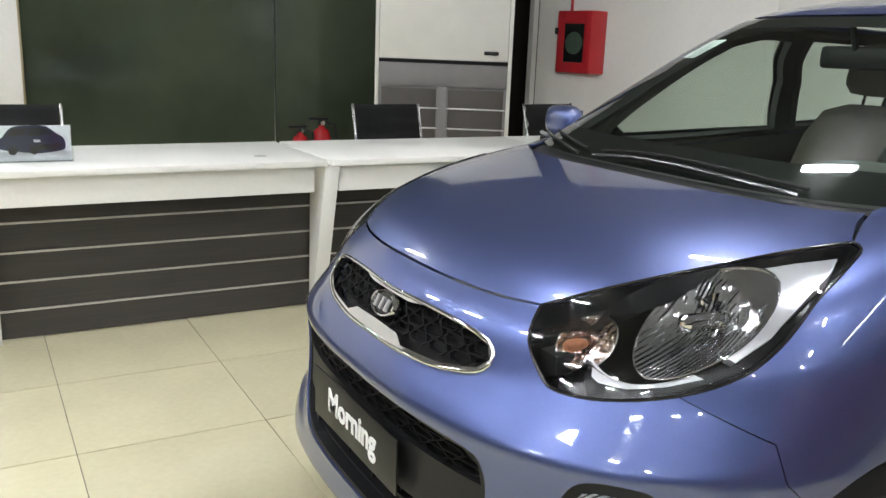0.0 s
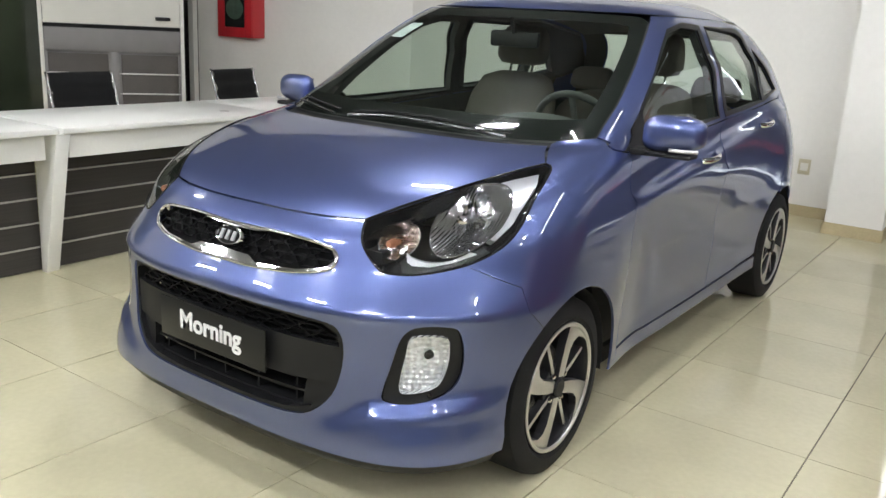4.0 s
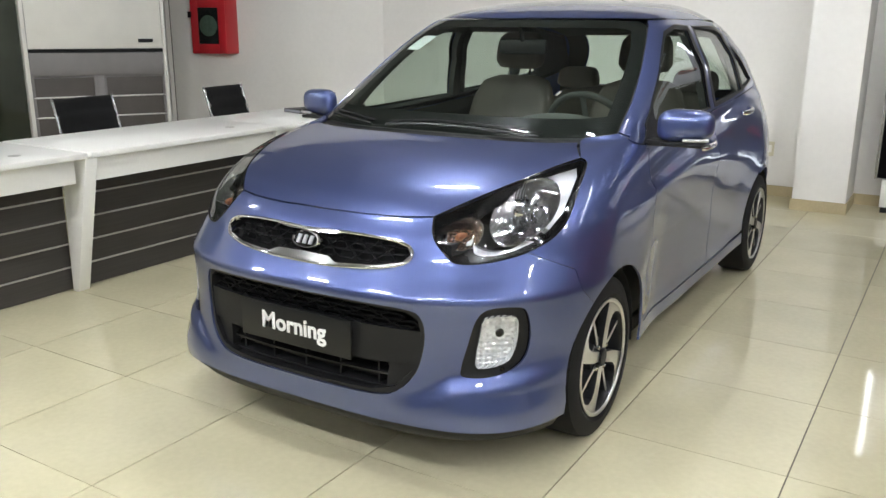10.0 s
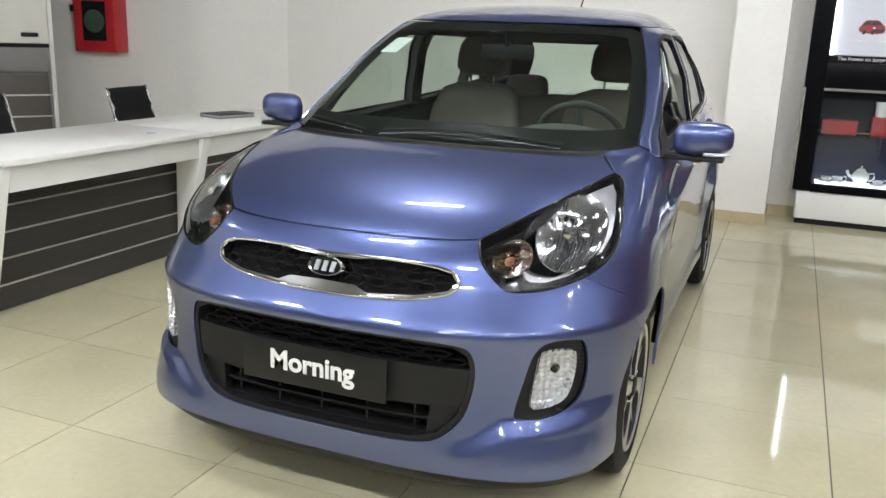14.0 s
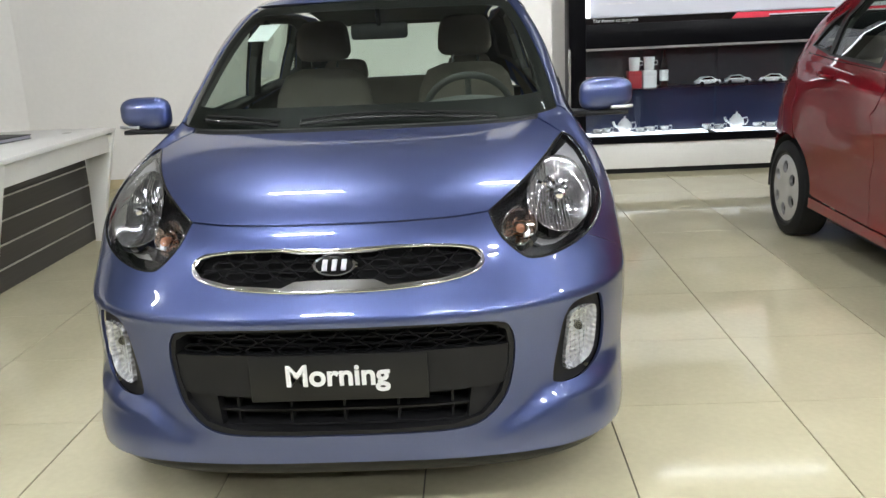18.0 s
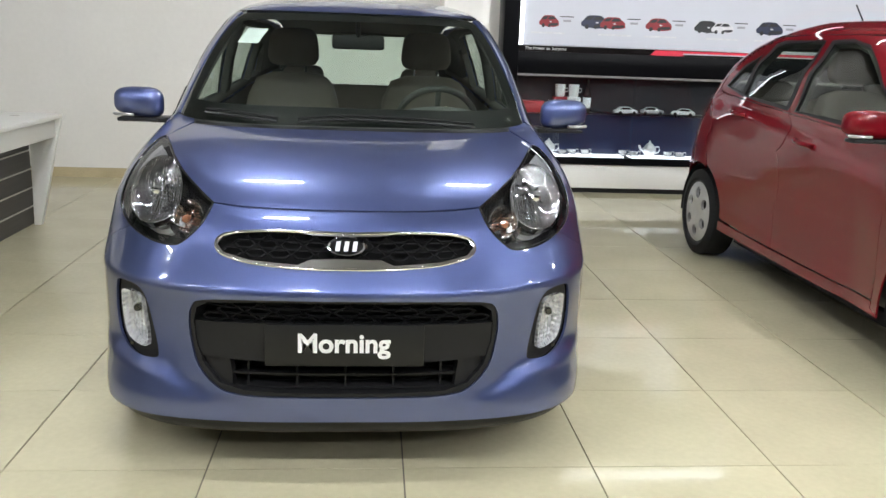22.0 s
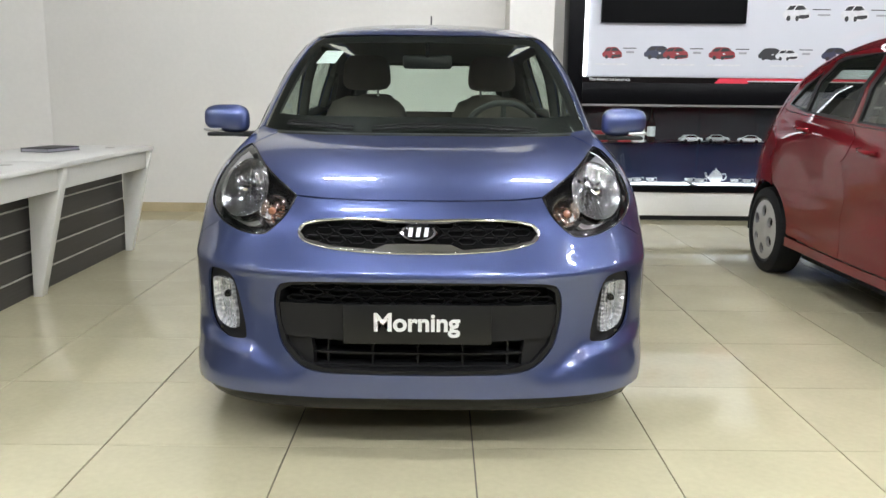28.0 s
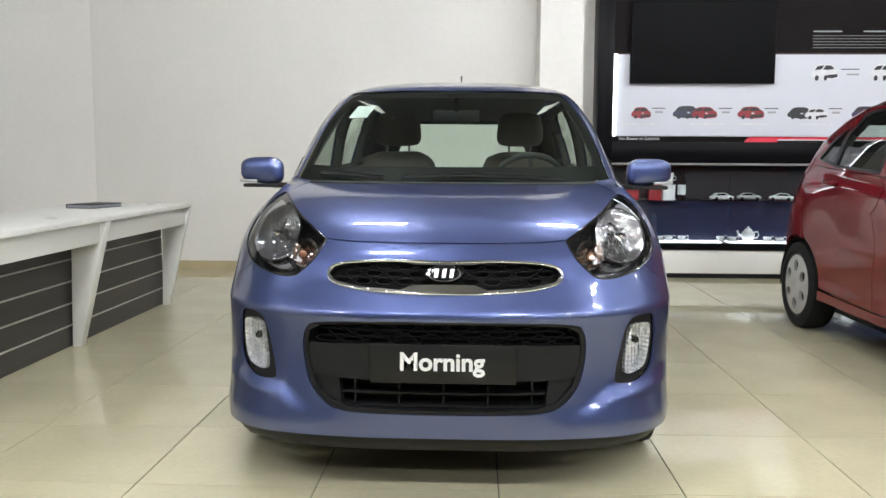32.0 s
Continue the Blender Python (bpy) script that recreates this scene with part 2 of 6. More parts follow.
def tube(points, r, seg=8, closed=False):
    """A round bar swept along points."""
    bm = bmesh.new()
    pts = [Vector(p) for p in points]
    rings = []
    n = len(pts)
    for i, p in enumerate(pts):
        a = pts[(i - 1) % n] if closed or i else pts[0]
        b = pts[(i + 1) % n] if closed or i < n - 1 else pts[-1]
        q = (b - a).normalized().to_track_quat("Z", "Y").to_matrix()
        rings.append([bm.verts.new(p + q @ Vector((r * math.cos(t), r * math.sin(t), 0))) for t in (2 * math.pi * k / seg for k in range(seg))])
    for i in range(n if closed else n - 1):
        A, B = rings[i], rings[(i + 1) % n]
        for k in range(seg):
            bm.faces.new((A[k], A[(k + 1) % seg], B[(k + 1) % seg], B[k]))
    if not closed:
        bm.faces.new(rings[0][::-1]), bm.faces.new(rings[-1])
    return bm


def lathe(profile, seg=24, axis="z", m=None, caps=True):
    """Turns (radius, height) points about an axis."""
    bm = bmesh.new()
    rings = []
    for r, h in profile:
        ring = []
        for k in range(seg):
            t = 2 * math.pi * k / seg
            c = Vector((r * math.cos(t), r * math.sin(t), h))
            if axis == "x":
                c = Vector((c.z, c.x, c.y))
            elif axis == "y":
                c = Vector((c.x, c.z, c.y))
            ring.append(bm.verts.new(m @ c if m is not None else c))
        rings.append(ring)
    for A, B in zip(rings, rings[1:]):
        for k in range(seg):
            bm.faces.new((A[k], A[(k + 1) % seg], B[(k + 1) % seg], B[k]))
    for ring, (r, h) in ((rings[0], profile[0]), (rings[-1], profile[-1])):
        if caps and r > 1e-4:
            bm.faces.new(ring)
    bmesh.ops.remove_doubles(bm, verts=bm.verts, dist=1e-5)
    bmesh.ops.recalc_face_normals(bm, faces=bm.faces)
    return bm


def mesh_of(name, bm, material, smooth=None):
    me = bpy.data.meshes.new(name)
    bm.normal_update()
    bm.to_mesh(me)
    bm.free()
    for mm in material if isinstance(material, (list, tuple)) else (material,):
        me.materials.append(mm)
    if smooth is not None:
        me.polygons.foreach_set("use_smooth", [True] * len(me.polygons))
        if smooth < 180:
            me.set_sharp_from_angle(angle=radians(smooth))
        if "kept" in me.attributes:
            N = np.zeros(len(me.vertices) * 3)
            me.attributes["kept"].data.foreach_get("vector", N)
            N = N.reshape(-1, 3)
            rim = np.zeros(len(me.vertices), dtype=int)
            me.attributes["rim"].data.foreach_get("value", rim)
            if np.abs(N).max() > 0.5:
                own = []
                for pl in me.polygons:
                    edge = any(rim[v] for v in pl.vertices)
                    for v in pl.vertices:
                        n = pl.normal if edge or np.dot(N[v], N[v]) < 0.5 else Vector(N[v])
                        own.append(tuple(n if edge or n.dot(pl.normal) > 0 else -n))
                me.normals_split_custom_set(own)
    if "kept" in me.attributes:
        me.attributes.remove(me.attributes["kept"])
        me.attributes.remove(me.attributes["rim"])
    return me


def part(name, bm, material, parent, label="", smooth=35):
    ob = new(name, mesh_of(name, bm, material, smooth))
    ob.parent = parent
    if label:
        ob["label"] = label
    return ob


def thing(name, label, category, m=None, group="", kind="", bm=None, material=None, smooth=35):
    ob = new(name, mesh_of(name, bm, material, smooth) if bm is not None else None)
    if m is not None:
        ob.matrix_basis = m
    return tagged(ob, label, category, group, kind)


def structure(name, bm, material, label, category="wall", smooth=30):
    return thing(name, label, category, kind="structure", bm=bm, material=material, smooth=smooth)


def poly_prism(pts, axis, lo, hi, bevel=0.0):
    """A flat outline (2D) pushed along an axis from lo to hi."""
    bm = bmesh.new()

    def put(p, h):
        return {"x": (h, p[0], p[1]), "y": (p[0], h, p[1]), "z": (p[0], p[1], h)}[axis]
    A = [bm.verts.new(put(p, lo)) for p in pts]
    B = [bm.verts.new(put(p, hi)) for p in pts]
    bm.faces.new(A[::-1]), bm.faces.new(B)
    for i in range(len(pts)):
        j = (i + 1) % len(pts)
        bm.faces.new((A[i], A[j], B[j], B[i]))
    bmesh.ops.recalc_face_normals(bm, faces=bm.faces)
    if bevel:
        bmesh.ops.bevel(bm, geom=list(bm.edges), offset=bevel, segments=2, profile=0.5, affect="EDGES")
    return bm


def spline2(pts, n=8, closed=True):
    """A smooth line through flat points."""
    P = [np.array(p, float) for p in pts]
    N = len(P)
    out = []
    for i in range(N if closed else N - 1):
        g = (lambda k: P[k % N]) if closed else (lambda k: P[min(max(k, 0), N - 1)])
        a, b, c, d = g(i - 1), g(i), g(i + 1), g(i + 2)
        for k in range(n):
            t = k / n
            out.append(0.5 * ((2 * b) + (c - a) * t + (2 * a - 5 * b + 4 * c - d) * t * t + (3 * b - a - 3 * c + d) * t ** 3))
    if not closed:
        out.append(P[-1])
    return [tuple(p) for p in out]


# ---------------------------------------------------------------- the room
BACK, LEFT, HIGH = 5.40, -6.0, 3.3
structure("subfloor", boxes(((-9, -7, -0.12), (9, 6.2, -0.006))), M_GROUT, "dark grout bed under the floor tiles", "floor")
structure("wall_back", boxes(((-3.6, BACK, 0), (9, BACK + 0.2, HIGH))), M_WALL, "white painted plaster wall behind the cars")
ang = poly_prism([(-3.6, BACK), (-5.454, 4.213), (-5.56, 4.38), (-3.6, BACK + 0.2)], "z", 0, HIGH)
structure("wall_corner", ang, M_WALL, "white painted wall stretch carrying the hose cabinet")
structure("wall_passage", boxes(((-8.2, 5.2, 0), (-4.15, 5.4, HIGH)), ((-8.4, 2.5, 0), (-8.2, 5.4, HIGH))), M_WALL, "unlit white wall at the end of a passage")
structure("wall_left", boxes(((LEFT - 0.2, -7, 0), (LEFT, 3.0, HIGH))), M_WALL, "white painted side wall behind the counter")
# unseen near-black sides that close the hall, so the car paint mirrors dark
structure("wall_right", boxes(((8.8, -7, 0), (9, 6, HIGH))), M_DARKGLAZE, "unseen near-black glazing closing the hall at the right", "window")
structure("wall_front", boxes(((-9, -7.2, 0), (9, -7, HIGH))), M_DARKGLAZE, "unseen near-black glazing closing the hall behind the viewer", "window")
structure("ceiling", boxes(((-9, -7.2, HIGH), (9, 6.2, HIGH + 0.15))), M_CEIL, "dark grey flat ceiling", "ceiling")
structure("column", boxes(((0.63, 4.90, 0), (1.01, BACK, HIGH))), M_WALL, "white square column against the back wall", "column")
sk = boxes(((-3.6, BACK - 0.012, 0), (0.63, BACK, 0.085)), ((0.618, 4.888, 0), (1.022, 4.90, 0.085)), ((0.618, 4.90, 0), (0.63, BACK - 0.012, 0.085)), ((1.01, 4.90, 0), (1.022, BACK, 0.085)),
           ((1.022, BACK - 0.012, 0), (9, BACK, 0.085)))
structure("baseboard", sk, M_SKIRT, "tan ceramic skirting along the wall and column", "baseboard")

# ceiling battens set from reflections; the far-left ones (q = 1) are added fill
for ty in (1.6, -0.5, -2.6, -4.8):
    for q in range(8):
        tx = -6.03 + 1.77 * q
        if q == 0 or ty > 1 and q < 3 or ty == -0.5 and q in (2, 4) or ty == -4.8 and q < 4:
            continue
        lamp = thing("ceiling_light", "short ceiling batten with a lit white tube", "ceiling light", pose(tx, ty, HIGH - 0.03), "ceiling lights")
        hl = 0.30 if tx < 2 else 0.21
        part("housing", boxes(((-hl, -0.05, 0), (hl, 0.05, 0.03)), bevel=0.004), M_CEIL, lamp)
        bmt = bmesh.new()
        bm_cyl(bmt, (-hl + 0.02, 0, -0.045), (hl - 0.02, 0, -0.045), 0.026, seg=12)
        part("tube", bmt, M_LED_DIM if q < 5 and ty > -1 else M_LED, lamp, "lit white tube")
        part("end_cap", boxes(((-hl, -0.03, -0.075), (-hl + 0.019, 0.03, 0.0))), M_CEIL, lamp)
        part("end_cap", boxes(((hl - 0.019, -0.03, -0.075), (hl, 0.03, 0.0))), M_CEIL, lamp)

# added line light parallel to the back wall: fender streak and right-rear fill
line = thing("linear_light", "long white ceiling line light, added as fill for the right rear", "ceiling light", pose(0, 3.0, HIGH - 0.03))
part("housing", boxes(((2.2, -0.04, 0), (5.4, 0.04, 0.03)), bevel=0.004), M_CEIL, line)
part("diffuser", boxes(((2.22, -0.012, -0.014), (5.38, 0.012, -0.001)), bevel=0.004), M_LINE, line, "lit white diffuser")

# ---------------------------------------------------------------- counter
TABLE = 0.75
for k, y0 in enumerate((-3.6, -2.18, -0.77, 0.65, 2.03)):
    y1 = y0 + 1.40
    d = thing("counter_table", "white laminate counter table with a dark slatted front panel", "counter", pose(0, 0, 0), "tables of the counter")
    part("tabletop", boxes(((-2.75, y0 + 0.004, TABLE - 0.028), (-1.99, y1, TABLE)), bevel=0.003), M_WHITE, d)
    part("apron", boxes(((-2.05, y0 + 0.05, TABLE - 0.15), (-2.03, y1 - 0.05, TABLE - 0.03)), bevel=0.002), M_WHITE, d, "white fascia board")
    for ya, yb in ((y0 - 0.03, y0 + 0.04),) if k < 4 else ((y0 - 0.03, y0 + 0.04), (y1 - 0.045, y1 - 0.002)):
        leg = poly_prism([(-1.995, TABLE - 0.029), (-2.17, 0), (-2.215, 0), (-2.20, TABLE - 0.16), (-2.20, TABLE - 0.029)], "y", ya, yb, 0.003)
        part("leg", leg, M_WHITE, d, "tapered white slanting leg")
    for q in range(5):
        za, zb = 0.006 + q * 0.125, 0.006 + (q + 1) * 0.125 - 0.010
        part("board", poly_prism([(-2.225, za), (-2.225, zb), (-2.243, zb), (-2.243, za)], "y", y0 + 0.002, y1 - 0.002), M_DARKWOOD, d, "dark wood-grain board")
        if q < 4:
            part("strip", boxes(((-2.235, y0 + 0.002, zb + 0.001), (-2.2195, y1 - 0.002, zb + 0.009))), M_ALU, d, "thin aluminium strip")
    part("cable_cap", lathe([(0.0, 0), (0.03, 0), (0.03, 0.002), (0.024, 0.003), (0.0, 0.0025)], 20, "z", pose(-2.2, y0 + 1.15, TABLE)), M_ALU, d, "round grey cable cap")

# ---------------------------------------------------------------- behind the counter
M_PLASTICWHITE = mat("white_gloss_porcelain", (0.85, 0.85, 0.86), 0.15, var=0.02)
M_BOTTLE = mat("dark_bottle_glass", (0.012, 0.010, 0.010), 0.08, var=0.1)
M_NAVY = mat("navy_backing", (0.012, 0.018, 0.055), 0.35, var=0.15, scale=3)
M_DARKBACK = mat("dark_backing", (0.006, 0.006, 0.011), 0.4, var=0.15, scale=3)
M_GIFTRED = mat("red_card", (0.35, 0.02, 0.03), 0.45, var=0.06)
M_POSTER = mat("lit_poster_white", (0.50, 0.51, 0.56), 0.4, var=0.02, scale=2, emit=(0.80, 0.82, 0.95), power=0.08)
M_FRAMEBLACK = mat("frame_black", (0.004, 0.004, 0.005), 0.3, var=0.1, spec=0.06)
M_POSTERDARK = mat("poster_dark", (0.007, 0.005, 0.005), 0.45, var=0.1, spec=0.05)
M_PRINTRED = mat("print_red", (0.25, 0.012, 0.02), 0.4, var=0.1, scale=30)
M_PRINTTEXT = mat("print_dim_text", (0.12, 0.115, 0.12), 0.5, var=0.3, scale=60)
M_PRINTMAROON = mat("print_maroon", (0.035, 0.008, 0.010), 0.5, var=0.1, scale=30)
M_PRINTBLUE = mat("print_dark_blue", (0.02, 0.025, 0.06), 0.4, var=0.1, scale=30)
M_PRINTGREY = mat("print_grey", (0.30, 0.30, 0.33), 0.5, var=0.1, scale=30)
M_PRINTWHITE = mat("print_light", (0.62, 0.62, 0.65), 0.5, var=0.1, scale=30)
M_PRINTBLACK = mat("print_black", (0.015, 0.015, 0.018), 0.5, var=0.1, scale=30)
M_REDBAND = mat("poster_red_band", (0.55, 0.02, 0.05), 0.35, var=0.05, emit=(0.8, 0.05, 0.08), power=0.25)
M_STRIPLIGHT = mat("display_strip_light", (0.9, 0.9, 0.9), 0.4, var=0, emit=(0.88, 0.94, 1.0), power=7.0)
M_SHELFLIGHT = mat("lit_shelf_panel", (0.9, 0.9, 0.9), 0.4, var=0, emit=(0.86, 0.90, 1.0), power=2.4)
M_SCREEN = mat("switched_off_screen", (0.003, 0.003, 0.0035), 0.35, var=0.1, spec=0.03)
M_RATTAN = mat("grey_cane_weave", (0.070, 0.060, 0.052), 0.6, var=0.1, bump=0.5, bump_scale=160, fine=0.2, fine_scale=160)
M_EXTRED = mat("extinguisher_red", (0.45, 0.015, 0.02), 0.25, var=0.05)
M_SKYPRINT = mat("print_pale", (0.85, 0.87, 0.89), 0.35, var=0.1, scale=9)

glass = structure("glass_wall", boxes(((LEFT + 0.002, -0.36, 0.0), (LEFT + 0.03, 1.685, HIGH)), ((LEFT + 0.002, 1.70, 0.0), (LEFT + 0.03, 3.0, HIGH))), M_BACKGLASS, "dark green back-painted glass wall panels with one joint", "wall")
structure("column_left", boxes(((LEFT, -0.85, 0), (LEFT + 0.12, -0.38, HIGH))), M_WALL, "white painted pier beside the green glass", "column")
structure("trim", boxes(((LEFT + 0.002, -0.38, 0), (LEFT + 0.05, -0.36, HIGH))), M_SKIRT, "tan edge strip of the glass wall", "trim")

# tall cupboard, set at an angle
cup = thing("cupboard", "tall cupboard with white upper doors and grey woven lower doors", "cupboard", pose(-4.58, 2.66, 0, 0, 0, 59.9))
CW, CD = 0.53, 0.45
part("carcass", boxes(((-CW, 0.02, 0), (CW, CD, 2.6)), bevel=0.002), M_CABGREY, cup)
part("side_board", boxes(((-CW - 0.03, -0.005, 0), (-CW, CD, 2.6)), bevel=0.002), M_CABWHITE, cup, "white side board")
part("side_board", boxes(((CW, -0.005, 0), (CW + 0.03, CD, 2.6)), bevel=0.002), M_CABWHITE, cup, "white side board")
ud = part("upper_door", boxes(((-CW + 0.004, -0.004, 1.165), (CW - 0.004, 0.018, 2.58)), bevel=0.003), M_CABWHITE, cup, "plain white door")
part("door_pull", boxes(((CW - 0.20, -0.022, 1.215), (CW - 0.08, -0.004, 1.245)), bevel=0.004), M_BLACKPL, ud, "small black pull handle")
part("shadow_rail", boxes(((-CW, 0.004, 1.135), (CW, 0.018, 1.160))), M_DEEP, cup)
part("grey_fascia", boxes(((-CW + 0.004, -0.002, 0.95), (CW - 0.004, 0.018, 1.13)), bevel=0.002), M_CABGREY, cup, "plain grey fascia")
for x0, x1 in ((-CW + 0.004, -0.03), (0.03, CW - 0.004)):
    ld = part("lower_door", boxes(((x0 + 0.02, 0.006, 0.04), (x1 - 0.02, 0.018, 0.93)), bevel=0.002), M_RATTAN, cup, "grey woven cane door")
    for z in (0.30, 0.445, 0.60, 0.765):
        part("door_rail", boxes(((x0, -0.002, z), (x1, 0.014, z + 0.012)), bevel=0.002), M_ALU, ld, "thin aluminium rail")
    for xa in (x0, x1 - 0.018):
        part("door_stile", boxes(((xa, -0.002, 0.03), (xa + 0.018, 0.016, 0.945))), M_CABGREY, ld)
part("centre_post", boxes(((-0.03, -0.001, 0), (0.03, 0.018, 0.95)), bevel=0.002), M_CABGREY, cup, "grey centre post")

# hose cabinet on the angled wall
WA = math.degrees(math.atan2(1.28, 2.0))
hb = thing("hose_cabinet", "red enamelled fire hose cabinet with a glazed door on the wall", "fire cabinet", pose(-5.075, 4.525, 1.07, 0, 0, WA - 20))
part("case", boxes(((-0.21, -0.19, 0), (0.21, 0.03, 0.58)), bevel=0.006), M_REDBOX, hb)
hd = part("door_frame", boxes(((-0.205, -0.205, 0.005), (-0.12, -0.191, 0.575)), ((0.12, -0.205, 0.005), (0.205, -0.191, 0.575)), ((-0.12, -0.205, 0.005), (0.12, -0.191, 0.10)), ((-0.12, -0.205, 0.46), (0.12, -0.191, 0.575)), bevel=0.003), M_REDBOX, hb)
part("pane", boxes(((-0.12, -0.199, 0.10), (0.12, -0.195, 0.46))), M_GLOSSBLACK, hd, "dark glazed window")
part("hose_coil", lathe([(0.02, -0.002), (0.10, -0.002), (0.105, 0.0), (0.10, 0.002)], 28, "y", Matrix.Translation((0, -0.201, 0.28))), mat("hose_green", (0.06, 0.10, 0.07), 0.6, var=0.2, scale=30), hd, "grey-green coiled hose")
part("latch", boxes(((-0.225, -0.225, 0.36), (-0.19, -0.205, 0.42)), bevel=0.004), M_BLACKPL, hd, "black latch")
pipe = bmesh.new()
bm_cyl(pipe, (-0.13, -0.09, 0.58), (-0.13, -0.09, HIGH - 1.07), 0.024, seg=14)
part("riser_pipe", pipe, M_REDBOX, hb, "red painted riser pipe")
# one near-black slab closes the passage opening
structure("door_1", boxes(((-5.99, 3.02, 0), (-5.93, 5.19, 2.9))), mat("near_black_door", (0.018, 0.014, 0.012), 0.4, var=0.2, scale=6), "near-black passage door", "door")
structure("door_trim", boxes(((-5.53, 4.15, 0), (-5.456, 4.205, 2.4))), M_WHITE, "white frame posts of the passage door", "trim")


def office_chair(x, y, turn):
    c = thing("office_chair", "black mesh office chair with a chrome frame behind the counter", "chair", pose(x, y, 0, 0, 0, turn), "office chairs")
    w = 0.215
    rib = bmesh.new()
    N = 14
    grid = []
    for i in range(N + 1):
        v = i / N
        z = 0.47 + 0.44 * v
        lean = -0.10 - 0.09 * v * v + 0.012 * math.sin(v * 9 * math.pi)
        grid.append([rib.verts.new((lean - 0.015 * (1 - (2 * u / 6 - 1) ** 2), -w + 2 * w * u / 6, z)) for u in range(7)])
    for A, B in zip(grid, grid[1:]):
        for u in range(6):
            rib.faces.new((A[u], A[u + 1], B[u + 1], B[u]))
    r = bmesh.ops.solidify(rib, geom=rib.faces[:], thickness=0.014)
    back = part("backrest", rib, M_MESHFAB, c, "ribbed black mesh back", smooth=60)
    for s in (-1, 1):
        pts = [(0.24, s * (w + 0.012), 0.45), (-0.05, s * (w + 0.012), 0.445), (-0.10, s * (w + 0.012), 0.50), (-0.13, s * (w + 0.012), 0.70), (-0.19, s * (w + 0.012), 0.915)]
        part("side_frame", tube(spline2([(p[0], p[2]) for p in pts], 4, False) and [(a, s * (w + 0.012), b) for a, b in spline2([(p[0], p[2]) for p in pts], 4, False)], 0.008, 8), M_STEEL, c, "chrome side rail", smooth=180)
        part("armrest", tube([(0.16, s * (w + 0.03), 0.45), (0.18, s * (w + 0.035), 0.62), (-0.02, s * (w + 0.035), 0.65), (-0.12, s * (w + 0.02), 0.60)], 0.012, 8), M_STEEL, c, "chrome armrest", smooth=180)
    part("seat", boxes(((-0.06, -w, 0.43), (0.26, w, 0.47)), bevel=0.015), M_MESHFAB, c, "black mesh seat")
    g = bmesh.new()
    bm_cyl(g, (0.08, 0, 0.08), (0.08, 0, 0.43), 0.022, seg=12)
    part("gas_lift", g, M_STEEL, c)
    for k in range(5):
        t = 2 * math.pi * k / 5
        leg = part("foot", tube([(0.08, 0, 0.09), (0.08 + 0.15 * math.cos(t), 0.15 * math.sin(t), 0.085), (0.08 + 0.28 * math.cos(t), 0.28 * math.sin(t), 0.06)], 0.014, 8), M_STEEL, c, "chrome base arm")
        part("castor", lathe([(0.0, -0.018), (0.025, -0.018), (0.025, 0.018), (0.0, 0.018)], 12, "y", Matrix.Translation((0.08 + 0.28 * math.cos(t), 0.28 * math.sin(t), 0.026))), M_BLACKPL, leg)
    return c


office_chair(-3.00, 1.49, 2)
office_chair(-3.03, 2.76, 8)
office_chair(-2.98, -0.60, -4)

# extinguishers stand in front of the glass
for ey, big in ((2.02, 1.2), (1.82, 1.06)):
    ext = thing("fire_extinguisher", "red powder fire extinguisher standing before the green glass", "extinguisher", pose(-5.66, ey, 0) @ Matrix.Scale(big, 4), "fire extinguishers")
    part("cylinder", lathe([(0.0, 0.0), (0.065, 0.0), (0.07, 0.02), (0.07, 0.36), (0.055, 0.41), (0.025, 0.43), (0.02, 0.45), (0.0, 0.45)], 24), M_EXTRED, ext, smooth=50)
    part("valve", boxes(((-0.02, -0.02, 0.45), (0.02, 0.02, 0.49)), ((-0.015, -0.10, 0.485), (0.015, 0.05, 0.505)), bevel=0.004), M_BLACKPL, ext, "black lever valve")
    part("hose", tube([(0, 0.03, 0.47), (0.03, 0.10, 0.45), (0.06, 0.10, 0.30), (0.07, 0.08, 0.15)], 0.010, 8), M_BLACKPL, ext, "black rubber hose")
    part("gauge", lathe([(0.018, 0.0), (0.018, 0.012), (0, 0.013)], 14, "x", Matrix.Translation((0.02, 0, 0.465))), M_STEEL, ext)

# notebook and leaflet on the counter
nb = thing("notebook", "closed black notebook lying on the white counter", "notebook", pose(-2.44, 2.83, TABLE, 0, 0, -14))
part("cover", boxes(((-0.10, -0.15, 0.0), (0.10, 0.15, 0.004)), ((-0.10, -0.15, 0.022), (0.10, 0.15, 0.026)), ((-0.10, -0.15, 0.004), (-0.096, 0.15, 0.022)), bevel=0.0012), M_BLACKPL, nb)
part("pages", boxes(((-0.095, -0.147, 0.0042), (0.096, 0.147, 0.0218))), M_PRINTGREY, nb, "grey page edges")


